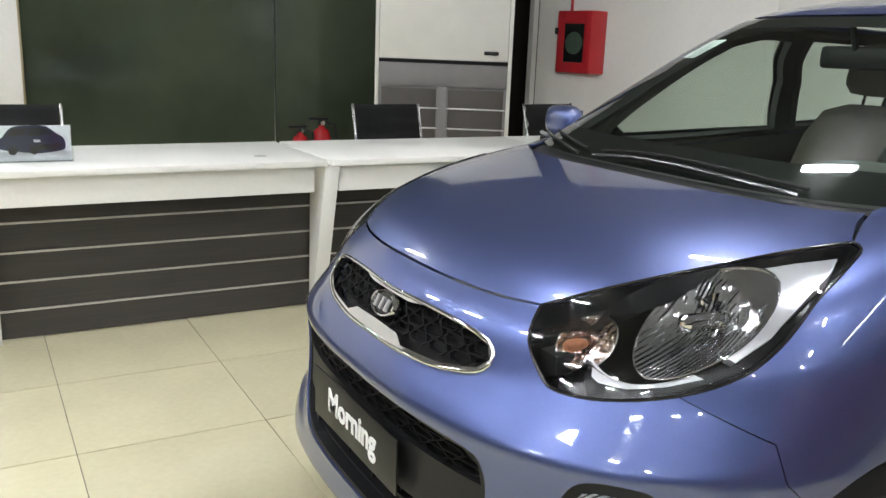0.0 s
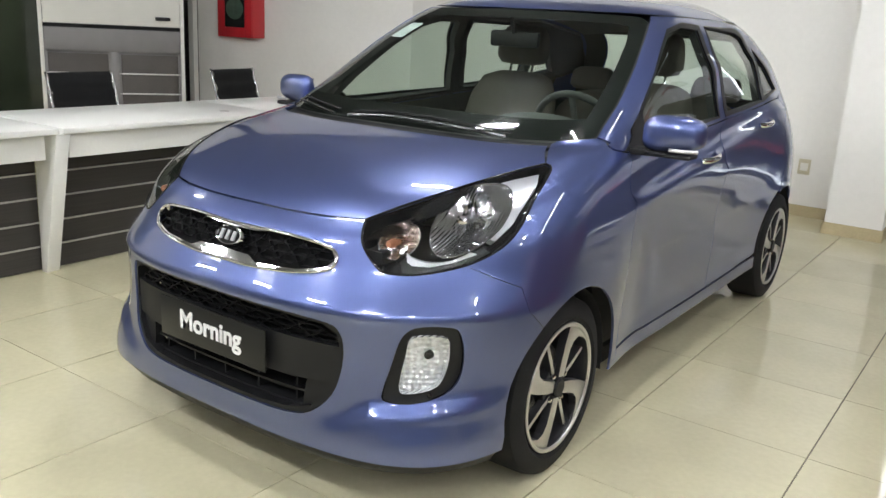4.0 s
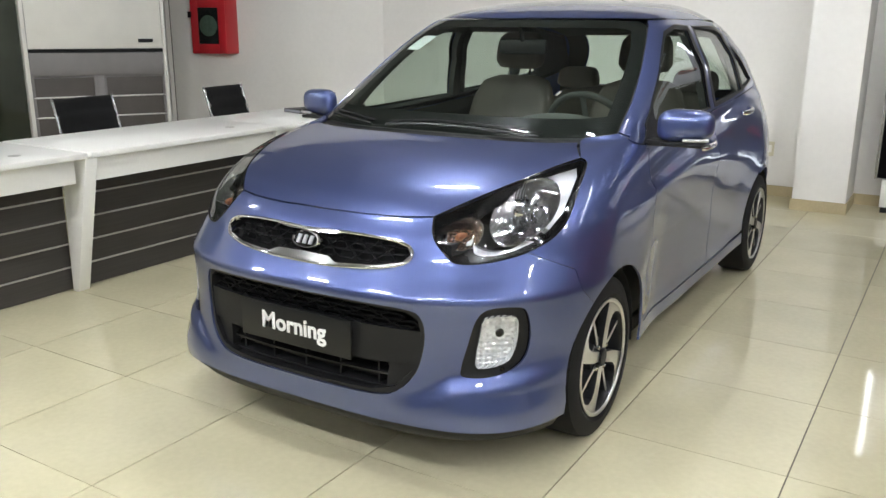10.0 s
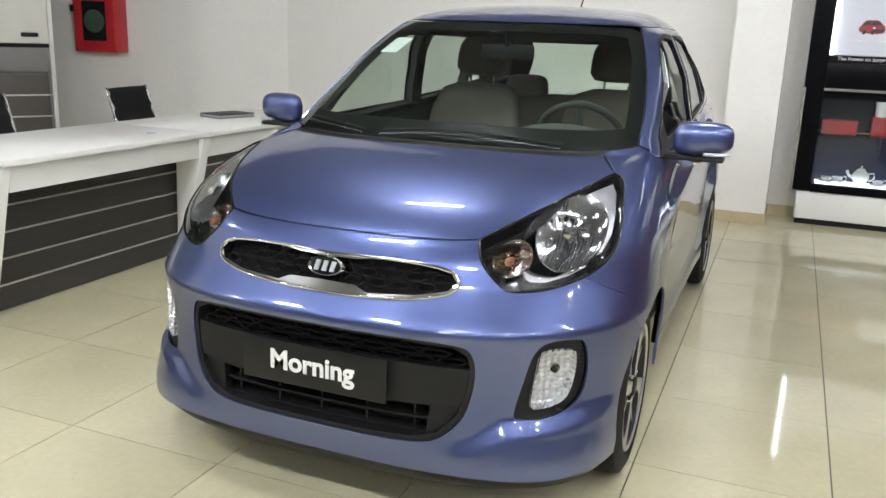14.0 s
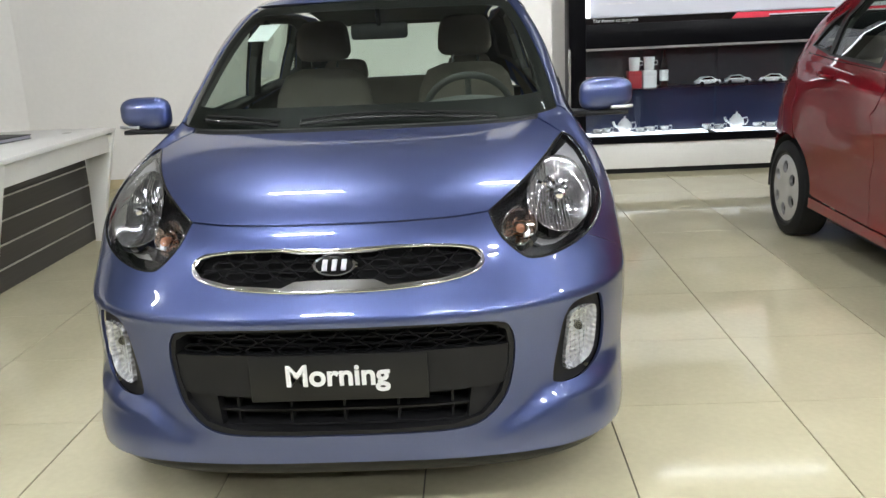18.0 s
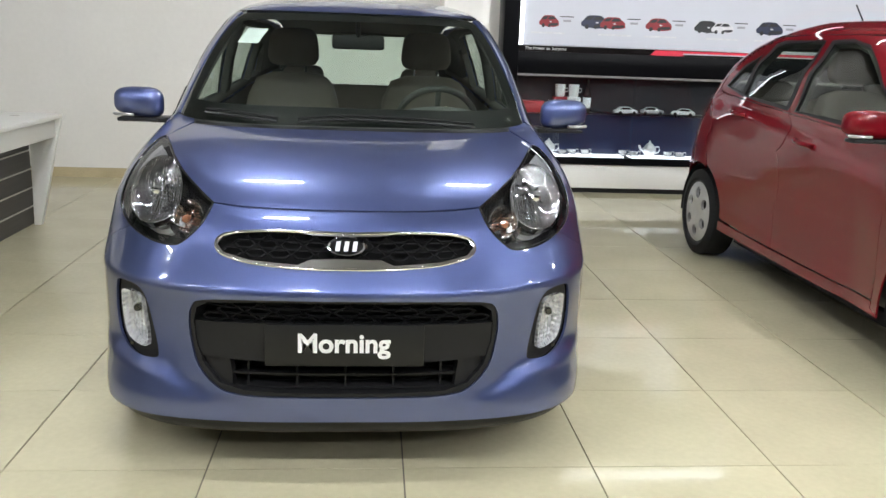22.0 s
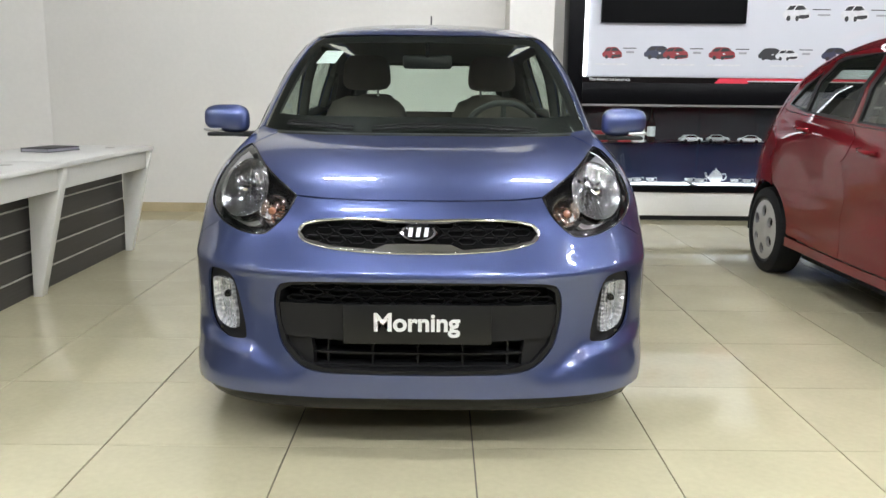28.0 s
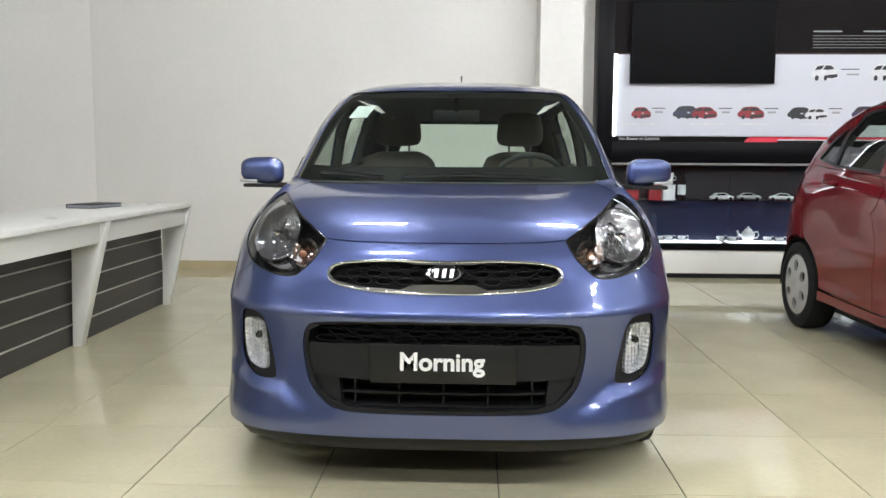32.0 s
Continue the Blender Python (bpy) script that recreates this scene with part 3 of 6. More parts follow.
def flat_car(parent, y, x, z, w, col, kind=0, axis=1, name="printed_car", depth=0.002):
    """A flat printed car: body, windows, wheels, as thin shapes on a sheet that faces -y (axis 1) or +x (axis 0)."""
    h = w * (0.60 if kind == 0 else 0.48 if kind == 1 else 0.60)
    body = [(-0.50, 0.22), (-0.52, 0.45), (-0.44, 0.62), (-0.30, 0.94), (-0.05, 1.0), (0.22, 0.97), (0.38, 0.72), (0.48, 0.58), (0.51, 0.34), (0.46, 0.12), (0.10, 0.03), (-0.10, 0.06), (-0.38, 0.14)]
    screen = [(-0.10, 0.66), (0.02, 0.92), (0.21, 0.91), (0.34, 0.70), (0.10, 0.64)]
    sides = [(-0.40, 0.63), (-0.28, 0.88), (-0.04, 0.93), (-0.15, 0.66)]
    grille = [(0.06, 0.16), (0.08, 0.34), (0.46, 0.38), (0.45, 0.20), (0.25, 0.12)]
    lamps = [(0.03, 0.42), (0.02, 0.52), (0.12, 0.50), (0.13, 0.42)]

    def put(pts, d, m, nm, lab=""):
        if axis == 1:
            bm = poly_prism([(x + px * w, z + pz * h) for px, pz in pts], "y", y - d, y)
        else:
            bm = poly_prism([(x + px * w, z + pz * h) for px, pz in pts], "x", y, y + d)
        return part(nm, bm, m, parent, lab, smooth=30)
    lift = 1 + 0.8 * (int(x * 100) % 3)
    b = put(spline2(body, 3), depth * lift, col, name, "small printed car picture")
    for pts in (screen, sides, grille):
        put(pts, depth * (lift + 0.25), M_PRINTBLACK, "printed_window")
    put(lamps, depth * (lift + 0.3), M_PRINTWHITE, "printed_lamp")
    for c, rx in ((-0.30, 0.075), (0.02, 0.065)):
        put([(c + rx * math.cos(t), 0.15 + 0.17 * math.sin(t)) for t in (2 * math.pi * k / 12 for k in range(12))], depth * (lift + 0.35), M_PRINTBLACK, "printed_wheel")
    return b


lf = thing("leaflet_stand", "clear acrylic stand with a printed card of a dark saloon car", "leaflet stand", pose(0, 0, 0))
part("card", boxes(((-2.21, -0.74, TABLE + 0.008), (-2.206, -0.415, TABLE + 0.150))), M_SKYPRINT, lf, "pale printed card")
part("card_ground", boxes(((-2.2055, -0.738, TABLE + 0.010), (-2.2045, -0.417, TABLE + 0.045))), M_PRINTWHITE, lf)
flat_car(lf, -2.2045, -0.56, TABLE + 0.035, 0.24, M_PRINTBLUE, 1, 0)
part("acrylic_front", boxes(((-2.198, -0.745, TABLE + 0.004), (-2.195, -0.41, TABLE + 0.155))), M_CLEAR, lf, "clear acrylic sheet")
part("acrylic_foot", boxes(((-2.26, -0.745, TABLE), (-2.195, -0.41, TABLE + 0.004))), M_CLEAR, lf, "clear acrylic foot")

# ---------------------------------------------------------------- display wall
DY = 5.10
XL, XR = 1.17, 5.7
disp = thing("display_cabinet", "black display cabinet with a lit poster above a glazed vitrine", "display cabinet", pose(0, 0, 0))
part("frame_left", boxes(((XL, DY, 0.27), (XL + 0.14, BACK - 0.002, HIGH - 0.002)), bevel=0.003), M_FRAMEBLACK, disp, "black upright")
part("frame_right", boxes(((XR - 0.14, DY, 0.27), (XR, BACK - 0.002, HIGH - 0.002)), bevel=0.003), M_FRAMEBLACK, disp, "black upright")
part("plinth", boxes(((XL + 0.05, DY + 0.02, 0.045), (XR - 0.02, BACK - 0.002, 0.262)), bevel=0.003), M_WHITE, disp, "white plinth board")
part("kick", boxes(((XL + 0.06, DY + 0.04, 0.0), (XR - 0.03, BACK - 0.014, 0.045))), M_DEEP, disp, "black kick board")
part("bottom_rail", boxes(((XL + 0.14, DY, 0.262), (XR - 0.14, BACK - 0.002, 0.325)), bevel=0.002), M_FRAMEBLACK, disp, "black lower rail")
part("middle_band", boxes(((XL + 0.14, DY, 1.055), (XR - 0.14, BACK - 0.1, 1.245)), bevel=0.002), M_FRAMEBLACK, disp, "black band")
part("top_rail", boxes(((XL + 0.14, DY - 0.004, 1.036), (XR - 0.14, DY + 0.02, 1.055)), bevel=0.002), M_CABGREY, disp, "brushed steel rail")
part("edge_post", boxes(((XL - 0.006, DY - 0.006, 0.262), (XL + 0.014, DY + 0.014, 1.055))), M_STEEL, disp, "steel corner post")
part("vitrine_back", boxes(((XL + 0.14, BACK - 0.06, 0.325), (XR - 0.14, BACK - 0.04, 0.71))), M_NAVY, disp, "navy backing board")
part("vitrine_back", boxes(((XL + 0.14, BACK - 0.06, 0.72), (XR - 0.14, BACK - 0.04, 1.036))), M_DARKBACK, disp, "near-black backing board")
part("glass_shelf", boxes(((XL + 0.14, DY + 0.03, 0.705), (XR - 0.14, BACK - 0.06, 0.714))), M_CLEAR, disp, "clear glass shelf")
for k in range(4):
    x0 = XL + 0.15 + k * 1.07
    part("lit_panel", boxes(((x0 + 0.02, DY + 0.03, 0.326), (x0 + 1.02, BACK - 0.08, 0.334))), M_SHELFLIGHT, disp, "lit white shelf panel")
    part("pane", boxes(((x0, DY + 0.006, 0.325), (x0 + 1.05, DY + 0.011, 1.036))), M_CLEAR, disp, "clear sliding pane")
# poster
part("poster", boxes(((XL + 0.14, DY + 0.06, 1.30), (XR - 0.14, DY + 0.07, 2.03))), M_POSTER, disp, "lit white poster")
part("poster_head", boxes(((XL + 0.14, DY + 0.06, 2.04), (XR - 0.14, DY + 0.07, HIGH - 0.1))), M_POSTERDARK, disp, "dark poster head")
part("poster_line", boxes(((XL + 0.14, DY + 0.058, 2.028), (XR - 0.14, DY + 0.07, 2.042))), M_PRINTMAROON, disp)
part("poster_foot", boxes(((XL + 0.14, DY + 0.04, 1.245), (XR - 0.14, DY + 0.07, 1.295))), M_POSTERDARK, disp, "black footer strip")
part("footer_red", poly_prism([(2.50, 1.247), (2.545, 1.293), (2.82, 1.293), (2.80, 1.247)], "y", DY + 0.036, DY + 0.041), M_REDBAND, disp, "red slanted footer mark")
part("footer_rule", boxes(((2.80, DY + 0.036, 1.262), (XR - 0.14, DY + 0.041, 1.293))), M_REDBAND, disp)
part("footer_white", boxes(((2.80, DY + 0.034, 1.262), (XR - 0.14, DY + 0.039, 1.272))), M_PRINTWHITE, disp)
part("strip_light", boxes(((XL + 0.145, DY + 0.045, 1.30), (XL + 0.175, DY + 0.058, 2.03))), M_STRIPLIGHT, disp, "lit vertical strip")
part("strip_light", boxes(((XR - 0.175, DY + 0.045, 1.30), (XR - 0.145, DY + 0.058, 2.03))), M_STRIPLIGHT, disp, "lit vertical strip")
part("strip_light", boxes(((2.0, DY + 0.03, 2.86), (3.65, DY + 0.05, 2.90))), M_STRIPLIGHT, disp, "lit horizontal strip")
for (px, col, kd, w) in ((1.575, M_PRINTRED, 0, 0.17), (1.985, M_PRINTBLUE, 1, 0.24), (2.145, M_PRINTRED, 1, 0.22), (2.56, M_PRINTRED, 1, 0.23), (3.0, M_PRINTBLACK, 1, 0.22), (3.145, M_PRINTWHITE, 1, 0.20), (3.58, M_PRINTBLUE, 1, 0.24)):
    flat_car(disp, DY + 0.06, px, 1.455, w, col, kd, 1)
for px in (3.20, 3.72):
    flat_car(disp, DY + 0.06, px, 1.80, 0.24, M_PRINTWHITE, 2, 1)
    part("caption_bar", boxes(((px + 0.14, DY + 0.058, 1.895), (px + 0.30, DY + 0.06, 1.903))), M_PRINTBLACK, disp)
    part("caption_bar", boxes(((px + 0.19, DY + 0.058, 1.845), (px + 0.30, DY + 0.06, 1.86))), M_PRINTGREY, disp)
for px in (1.72, 2.32, 2.73, 3.30, 3.75):
    part("caption_bar", boxes(((px - 0.05, DY + 0.058, 1.545), (px + 0.07, DY + 0.06, 1.553))), M_PRINTBLACK, disp)
    part("caption_bar", boxes(((px - 0.02, DY + 0.058, 1.505), (px + 0.05, DY + 0.06, 1.523))), M_PRINTGREY, disp)
    part("caption_bar", boxes(((px - 0.30, DY + 0.0585, 1.40), (px + 0.0, DY + 0.06, 1.415))), M_PRINTWHITE, disp)
part("text_bar", boxes(((3.08, DY + 0.057, 2.225), (3.33, DY + 0.06, 2.237))), M_PRINTGREY, disp, "unreadable heading")
part("text_bar", boxes(((3.52, DY + 0.057, 2.225), (3.80, DY + 0.06, 2.237))), M_PRINTGREY, disp, "unreadable heading")
for k in range(5):
    part("text_bar", boxes(((3.08, DY + 0.057, 2.085 + 0.026 * k), (3.85 - 0.05 * (k % 2), DY + 0.06, 2.092 + 0.026 * k))), M_PRINTTEXT, disp, "unreadable line of text")

tv = thing("television", "large switched-off flat television on the display wall", "television", pose(0, 0, 0))
part("bezel", boxes(((1.455, DY - 0.01, 1.765), (2.735, DY + 0.04, 2.49)), bevel=0.005), M_FRAMEBLACK, tv)
part("screen", boxes(((1.470, DY - 0.0125, 1.785), (2.720, DY - 0.0095, 2.475))), M_SCREEN, tv, "dark blank screen")
part("wall_bracket", boxes(((1.9, DY + 0.04, 1.95), (2.3, DY + 0.06, 2.3))), M_BLACKPL, tv)


def teapot(x, y):
    t = thing("teapot", "white porcelain teapot on the lit shelf", "teapot", pose(x, y, 0.334), "porcelain tea sets")
    part("pot", lathe([(0.0, 0.0), (0.035, 0.0), (0.04, 0.008), (0.062, 0.045), (0.060, 0.075), (0.040, 0.100), (0.030, 0.106), (0.0, 0.106)], 24), M_PLASTICWHITE, t, smooth=70)
    part("lid", lathe([(0.034, 0.104), (0.030, 0.116), (0.010, 0.124), (0.006, 0.132), (0.011, 0.140), (0.0, 0.145)], 20), M_PLASTICWHITE, t, smooth=70)
    part("spout", tube([(-0.055, 0, 0.045), (-0.085, 0, 0.065), (-0.10, 0, 0.10)], 0.011, 10), M_PLASTICWHITE, t, smooth=180)
    part("handle", tube([(0.055, 0, 0.085), (0.09, 0, 0.09), (0.098, 0, 0.06), (0.085, 0, 0.035), (0.06, 0, 0.03)], 0.007, 8), M_PLASTICWHITE, t, smooth=180)


def teacup(x, y, z=0.334, tall=False):
    if tall:
        t = thing("mug", "tall white mug on the glass shelf", "mug", pose(x, y, z), "display mugs")
        part("body", lathe([(0.0, 0.0), (0.036, 0.0), (0.042, 0.01), (0.048, 0.11), (0.045, 0.11), (0.038, 0.012), (0.0, 0.01)], 20), M_PLASTICWHITE, t, smooth=60)
    else:
        t = thing("teacup", "small white porcelain cup on its saucer", "teacup", pose(x, y, z), "porcelain tea sets")
        part("saucer", lathe([(0.0, 0.002), (0.03, 0.0), (0.06, 0.010), (0.058, 0.013), (0.0, 0.006)], 20), M_PLASTICWHITE, t, smooth=60)
        part("body", lathe([(0.0, 0.006), (0.02, 0.006), (0.036, 0.025), (0.040, 0.045), (0.037, 0.045), (0.0, 0.012)], 20), M_PLASTICWHITE, t, smooth=60)
    r, h = (0.047, 0.06) if tall else (0.039, 0.03)
    part("ear", tube([(r, 0, h + 0.02), (r + 0.022, 0, h + 0.016), (r + 0.024, 0, h - 0.012), (r - 0.003, 0, h - 0.018)], 0.005, 8), M_PLASTICWHITE, t, smooth=180)


for x in (1.66, 2.61, 3.55):
    teapot(x, DY + 0.15)
for x in (1.42, 1.50, 1.78, 1.88, 2.0, 2.36, 2.45, 2.78, 2.88, 3.3, 3.75):
    teacup(x, DY + 0.13 + 0.04 * math.sin(x * 17))


def gift_box(x, z, w, h, d, m, label):
    g = thing("gift_box", label, "box", pose(x, DY + 0.15, z), "boxes on the shelf")
    part("box_body", boxes(((-w / 2, -d / 2, 0), (w / 2, d / 2, h * 0.7)), bevel=0.002), m, g)
    part("box_lid", boxes(((-w / 2 - 0.002, -d / 2 - 0.002, h * 0.7), (w / 2 + 0.002, d / 2 + 0.002, h)), bevel=0.002), m, g)


gift_box(1.46, 0.714, 0.24, 0.10, 0.14, M_GIFTRED, "flat dark red gift box on the glass shelf")
gift_box(1.735, 0.714, 0.11, 0.14, 0.10, M_GIFTRED, "red card box under a mug")
gift_box(1.860, 0.714, 0.11, 0.14, 0.10, M_PLASTICWHITE, "white card box under a mug")
teacup(1.735, DY + 0.15, 0.854, True)
teacup(1.860, DY + 0.15, 0.854, True)
bt = thing("bottle", "dark wine bottle with a white label on the shelf", "bottle", pose(1.985, DY + 0.15, 0.714))
part("body", lathe([(0.0, 0.0), (0.034, 0.0), (0.036, 0.01), (0.036, 0.17), (0.028, 0.20), (0.014, 0.225), (0.013, 0.29), (0.016, 0.292), (0.016, 0.30), (0.0, 0.30)], 20), M_BOTTLE, bt, smooth=60)
part("label", lathe([(0.0365, 0.05), (0.0367, 0.14)], 20, "z", None, False), M_PAPER, bt, "white paper label", smooth=60)


def model_car(x, y, m, turn):
    c = thing("model_car", "small scale model car on the glass shelf", "model car", pose(x, y, 0.714, 0, 0, turn), "model cars")
    body = poly_prism([(-0.105, 0.015), (-0.11, 0.035), (-0.085, 0.045), (-0.055, 0.068), (0.02, 0.070), (0.06, 0.048), (0.10, 0.040), (0.108, 0.015)], "y", -0.038, 0.038, 0.006)
    part("shell", body, m, c, smooth=60)
    part("windows", poly_prism([(-0.072, 0.046), (-0.05, 0.063), (0.015, 0.065), (0.045, 0.047)], "y", -0.0395, 0.0395), M_GLOSSBLACK, c, "dark windows")
    for wx in (-0.065, 0.068):
        for wy in (-0.036, 0.036):
            part("model_wheel", lathe([(0.0, -0.006), (0.016, -0.006), (0.016, 0.006), (0.0, 0.006)], 14, "y", Matrix.Translation((wx, wy, 0.016))), M_BLACKPL, c)


model_car(2.345, DY + 0.12, M_PLASTICWHITE, 8)
model_car(2.61, DY + 0.16, M_SILVERPL, -14)
model_car(2.885, DY + 0.12, M_PLASTICWHITE, 160)

# wall socket
sk2 = thing("wall_socket", "cream wall socket plate low on the wall", "socket", pose(0.33, BACK, 0.39))
part("plate", boxes(((-0.045, -0.010, -0.06), (0.045, 0, 0.06)), bevel=0.004), mat("cream_plastic", (0.55, 0.50, 0.36), 0.4, var=0.05), sk2)
part("socket_face", boxes(((-0.028, -0.013, -0.03), (0.028, -0.010, 0.03)), bevel=0.002), M_CABWHITE, sk2)


# ---------------------------------------------------------------- the cars: one smooth body form made of level rings
# height; nose; length of the front rounding; its fullness; half width
FORM_LOW = ((0.12, 0.00, 0.60, 3.4, 0.735), (0.155, -0.050, 0.64, 3.5, 0.760), (0.19, -0.080, 0.68, 3.6, 0.778), (0.24, -0.087, 0.69, 3.4, 0.784), (0.32, -0.088, 0.69, 2.9, 0.788), (0.45, -0.085, 0.69, 2.7, 0.790),
            (0.57, -0.091, 0.69, 2.66, 0.793), (0.588, -0.0955, 0.69, 2.64, 0.794), (0.597, -0.097, 0.69, 2.63, 0.794), (0.604, -0.0935, 0.69, 2.62, 0.794), (0.66, -0.055, 0.67, 2.5, 0.793), (0.70, -0.028, 0.66, 2.45, 0.792), (0.77, 0.014, 0.66, 2.5, 0.786), (0.82, 0.066, 0.66, 2.55, 0.776),
            (0.87, 0.148, 0.68, 2.7, 0.762), (0.91, 0.255, 0.69, 2.8, 0.747), (0.942, 0.38, 0.68, 2.9, 0.733), (0.97, 0.55, 0.62, 3.2, 0.719))
FORM_HIGH = ((0.991, 0.690, 0.57, 3.4, 0.711), (1.00, 0.706, 0.56, 3.4, 0.708), (1.10, 0.888, 0.50, 3.2, 0.688), (1.20, 1.07, 0.46, 3.1, 0.667), (1.30, 1.252, 0.42, 3.1, 0.628),
             (1.37, 1.385, 0.42, 3.1, 0.592), (1.42, 1.50, 0.45, 3.0, 0.550), (1.452, 1.64, 0.50, 2.8, 0.50), (1.476, 1.80, 0.45, 2.5, 0.415),
             (1.489, 1.98, 0.36, 2.3, 0.28), (1.497, 2.15, 0.22, 2.2, 0.05))
TAIL = ((0.15, 3.38, 0.30), (0.30, 3.45, 0.30), (0.50, 3.47, 0.32), (0.80, 3.43, 0.36), (1.00, 3.39, 0.36), (1.20, 3.30, 0.34), (1.30, 3.20, 0.40), (1.37, 3.02, 0.46), (1.42, 2.80, 0.50), (1.452, 2.58, 0.35), (1.476, 2.42, 0.15), (1.497, 2.42, 0.03))


def curve_of(rows, col):
    X = np.array([r[0] for r in rows])
    Y = np.array([r[col] for r in rows])
    h, dl = np.diff(X), np.diff(Y) / np.diff(X)
    m = np.zeros(len(X))
    m[0], m[-1] = dl[0], dl[-1]
    for i in range(1, len(X) - 1):
        m[i] = 0 if dl[i - 1] * dl[i] <= 0 else 3 * (h[i - 1] + h[i]) / ((2 * h[i] + h[i - 1]) / dl[i - 1] + (h[i] + 2 * h[i - 1]) / dl[i])

    def at(z):
        z = min(max(z, X[0]), X[-1])
        i = min(int(np.searchsorted(X, z, "right")) - 1, len(X) - 2)
        t = (z - X[i]) / h[i]
        return (Y[i] * (1 + 2 * t) * (1 - t) ** 2 + m[i] * h[i] * t * (1 - t) ** 2 + Y[i + 1] * t * t * (3 - 2 * t) + m[i + 1] * h[i] * t * t * (t - 1))
    return at


FORM = FORM_LOW + FORM_HIGH
f_nose, f_len, f_full, f_wide = (curve_of(FORM, i) for i in (1, 2, 3, 4))
f_tail, f_tlen = curve_of(TAIL, 1), curve_of(TAIL, 2)
QA = 0.75 * math.pi / 2


def side_wide(y, z):
    """Half width along the flank: full at the arches, drawn in towards the tail."""
    w = f_wide(z)
    k = max(0.0, (y - 2.3) / 1.2)
    w -= 0.03 * k * k
    if z > 1.0 and y > 1.9:
        w -= 0.075 * ((y - 1.9) / 1.2) ** 1.5 * min(1.0, (z - 1.0) / 0.3)
    if z < 1.0:
        lo = math.exp(-((z - 0.48) / 0.25) ** 2)
        w += lo * (0.021 * math.exp(-((y - 0.54) / 0.42) ** 2) + 0.014 * math.exp(-((y - 2.98) / 0.34) ** 2))
        # a crease through the door handles, the flank drawn in below it, and a scoop above the sill
        k = min(1.0, max(0.0, (y - 0.80) / 0.45))
        k = k * k * (3 - 2 * k) * (1 - 0.75 * math.exp(-((y - 2.98) / 0.36) ** 2))
        d = z - (0.832 + 0.10 * (y - 1.52))
        e = (math.sqrt(d * d + 0.00008) - d) / 2
        t = min(1.0, e / 0.36)
        w -= k * 0.046 * (1 - (1 - t) ** 2)
        d2 = z - (0.335 + 0.05 * max(0.0, y - 1.9))
        e2 = (math.sqrt(d2 * d2 + 0.0001) - d2) / 2
        w += k * 0.12 * min(e2, 0.13)
        w -= k * 0.012 * math.exp(-((d - 0.06) / 0.035) ** 2)
    return w


def skin(a, z):
    """The body's surface: a runs round it from the nose's middle (0), z is the height."""
    s, a = (1 if a >= 0 else -1), abs(a)
    n, L, y0 = f_full(z), f_len(z), f_nose(z)
    yc = y0 + L
    yt, Lt = f_tail(z), f_tlen(z)
    yr = max(yt - Lt, yc + 0.01)
    if a <= QA:
        p = a / 0.75
        y = yc - L * max(0.0, math.cos(p)) ** (2 / n)
        x = side_wide(y, z) * math.sin(p) ** (2 / n)
        if z < 0.42:
            # the jaw: a ledge that rises from the lip's middle to below the fog lamps
            t = min(1.0, max(0.0, (0.352 + 0.12 * (x - 0.58) - 0.5 * max(0.0, 0.52 - x) - z) / 0.06 + 0.5))
            f = min(1.0, max(0.0, (x - 0.36) / 0.22))
            t = t * t * (3 - 2 * t) * f * f * (3 - 2 * f) * min(1.0, max(0.0, (0.32 - y) / 0.18)) * min(1.0, max(0.0, (z - 0.16) / 0.14))
            y -= 0.024 * t * math.cos(p)
            x += 0.014 * t * math.sin(p)
    elif a <= QA + yr - yc:
        y = yc + a - QA
        x = side_wide(y, z)
    else:
        p = min(math.pi / 2, (a - QA - (yr - yc)) / 0.75)
        y = yr + (yt - yr) * math.sin(p) ** (2 / 3)
        x = side_wide(y, z) * max(0.0, math.cos(p)) ** (2 / 3)
    return Vector((s * x, y, z))


def from_front(x, z):
    """Seen from the front: x, z to a, z."""
    s, x = (1 if x >= 0 else -1), abs(x)
    lo, hi = 0.0, QA
    for _ in range(30):
        mid = (lo + hi) / 2
        if skin(mid, z).x < x:
            lo = mid
        else:
            hi = mid
    return (s * (lo + hi) / 2, z)


def from_side(y, z, s=1):
    n, L, y0 = f_full(z), f_len(z), f_nose(z)
    yc = y0 + L
    yt, Lt = f_tail(z), f_tlen(z)
    yr = max(yt - Lt, yc + 0.01)
    if y < yc:
        c = min(1.0, max(0.0, (yc - y) / L)) ** (n / 2)
        a = 0.75 * math.acos(c)
    elif y < yr:
        a = QA + y - yc
    else:
        c = min(1.0, max(0.0, (y - yr) / (yt - yr))) ** 1.5
        a = QA + yr - yc + 0.75 * math.asin(c)
    return (s * a, z)


def inside(p, poly):
    x, y = p
    r, j = False, len(poly) - 1
    for i in range(len(poly)):
        if (poly[i][1] > y) != (poly[j][1] > y) and x < (poly[j][0] - poly[i][0]) * (y - poly[i][1]) / (poly[j][1] - poly[i][1]) + poly[i][0]:
            r = not r
        j = i
    return r


def dense(poly, step=0.02):
    out = []
    for i, a in enumerate(poly):
        b = poly[(i + 1) % len(poly)]
        n = max(1, int(math.hypot(b[0] - a[0], b[1] - a[1]) / step))
        out += [(a[0] + (b[0] - a[0]) * k / n, a[1] + (b[1] - a[1]) * k / n) for k in range(n)]
    return out


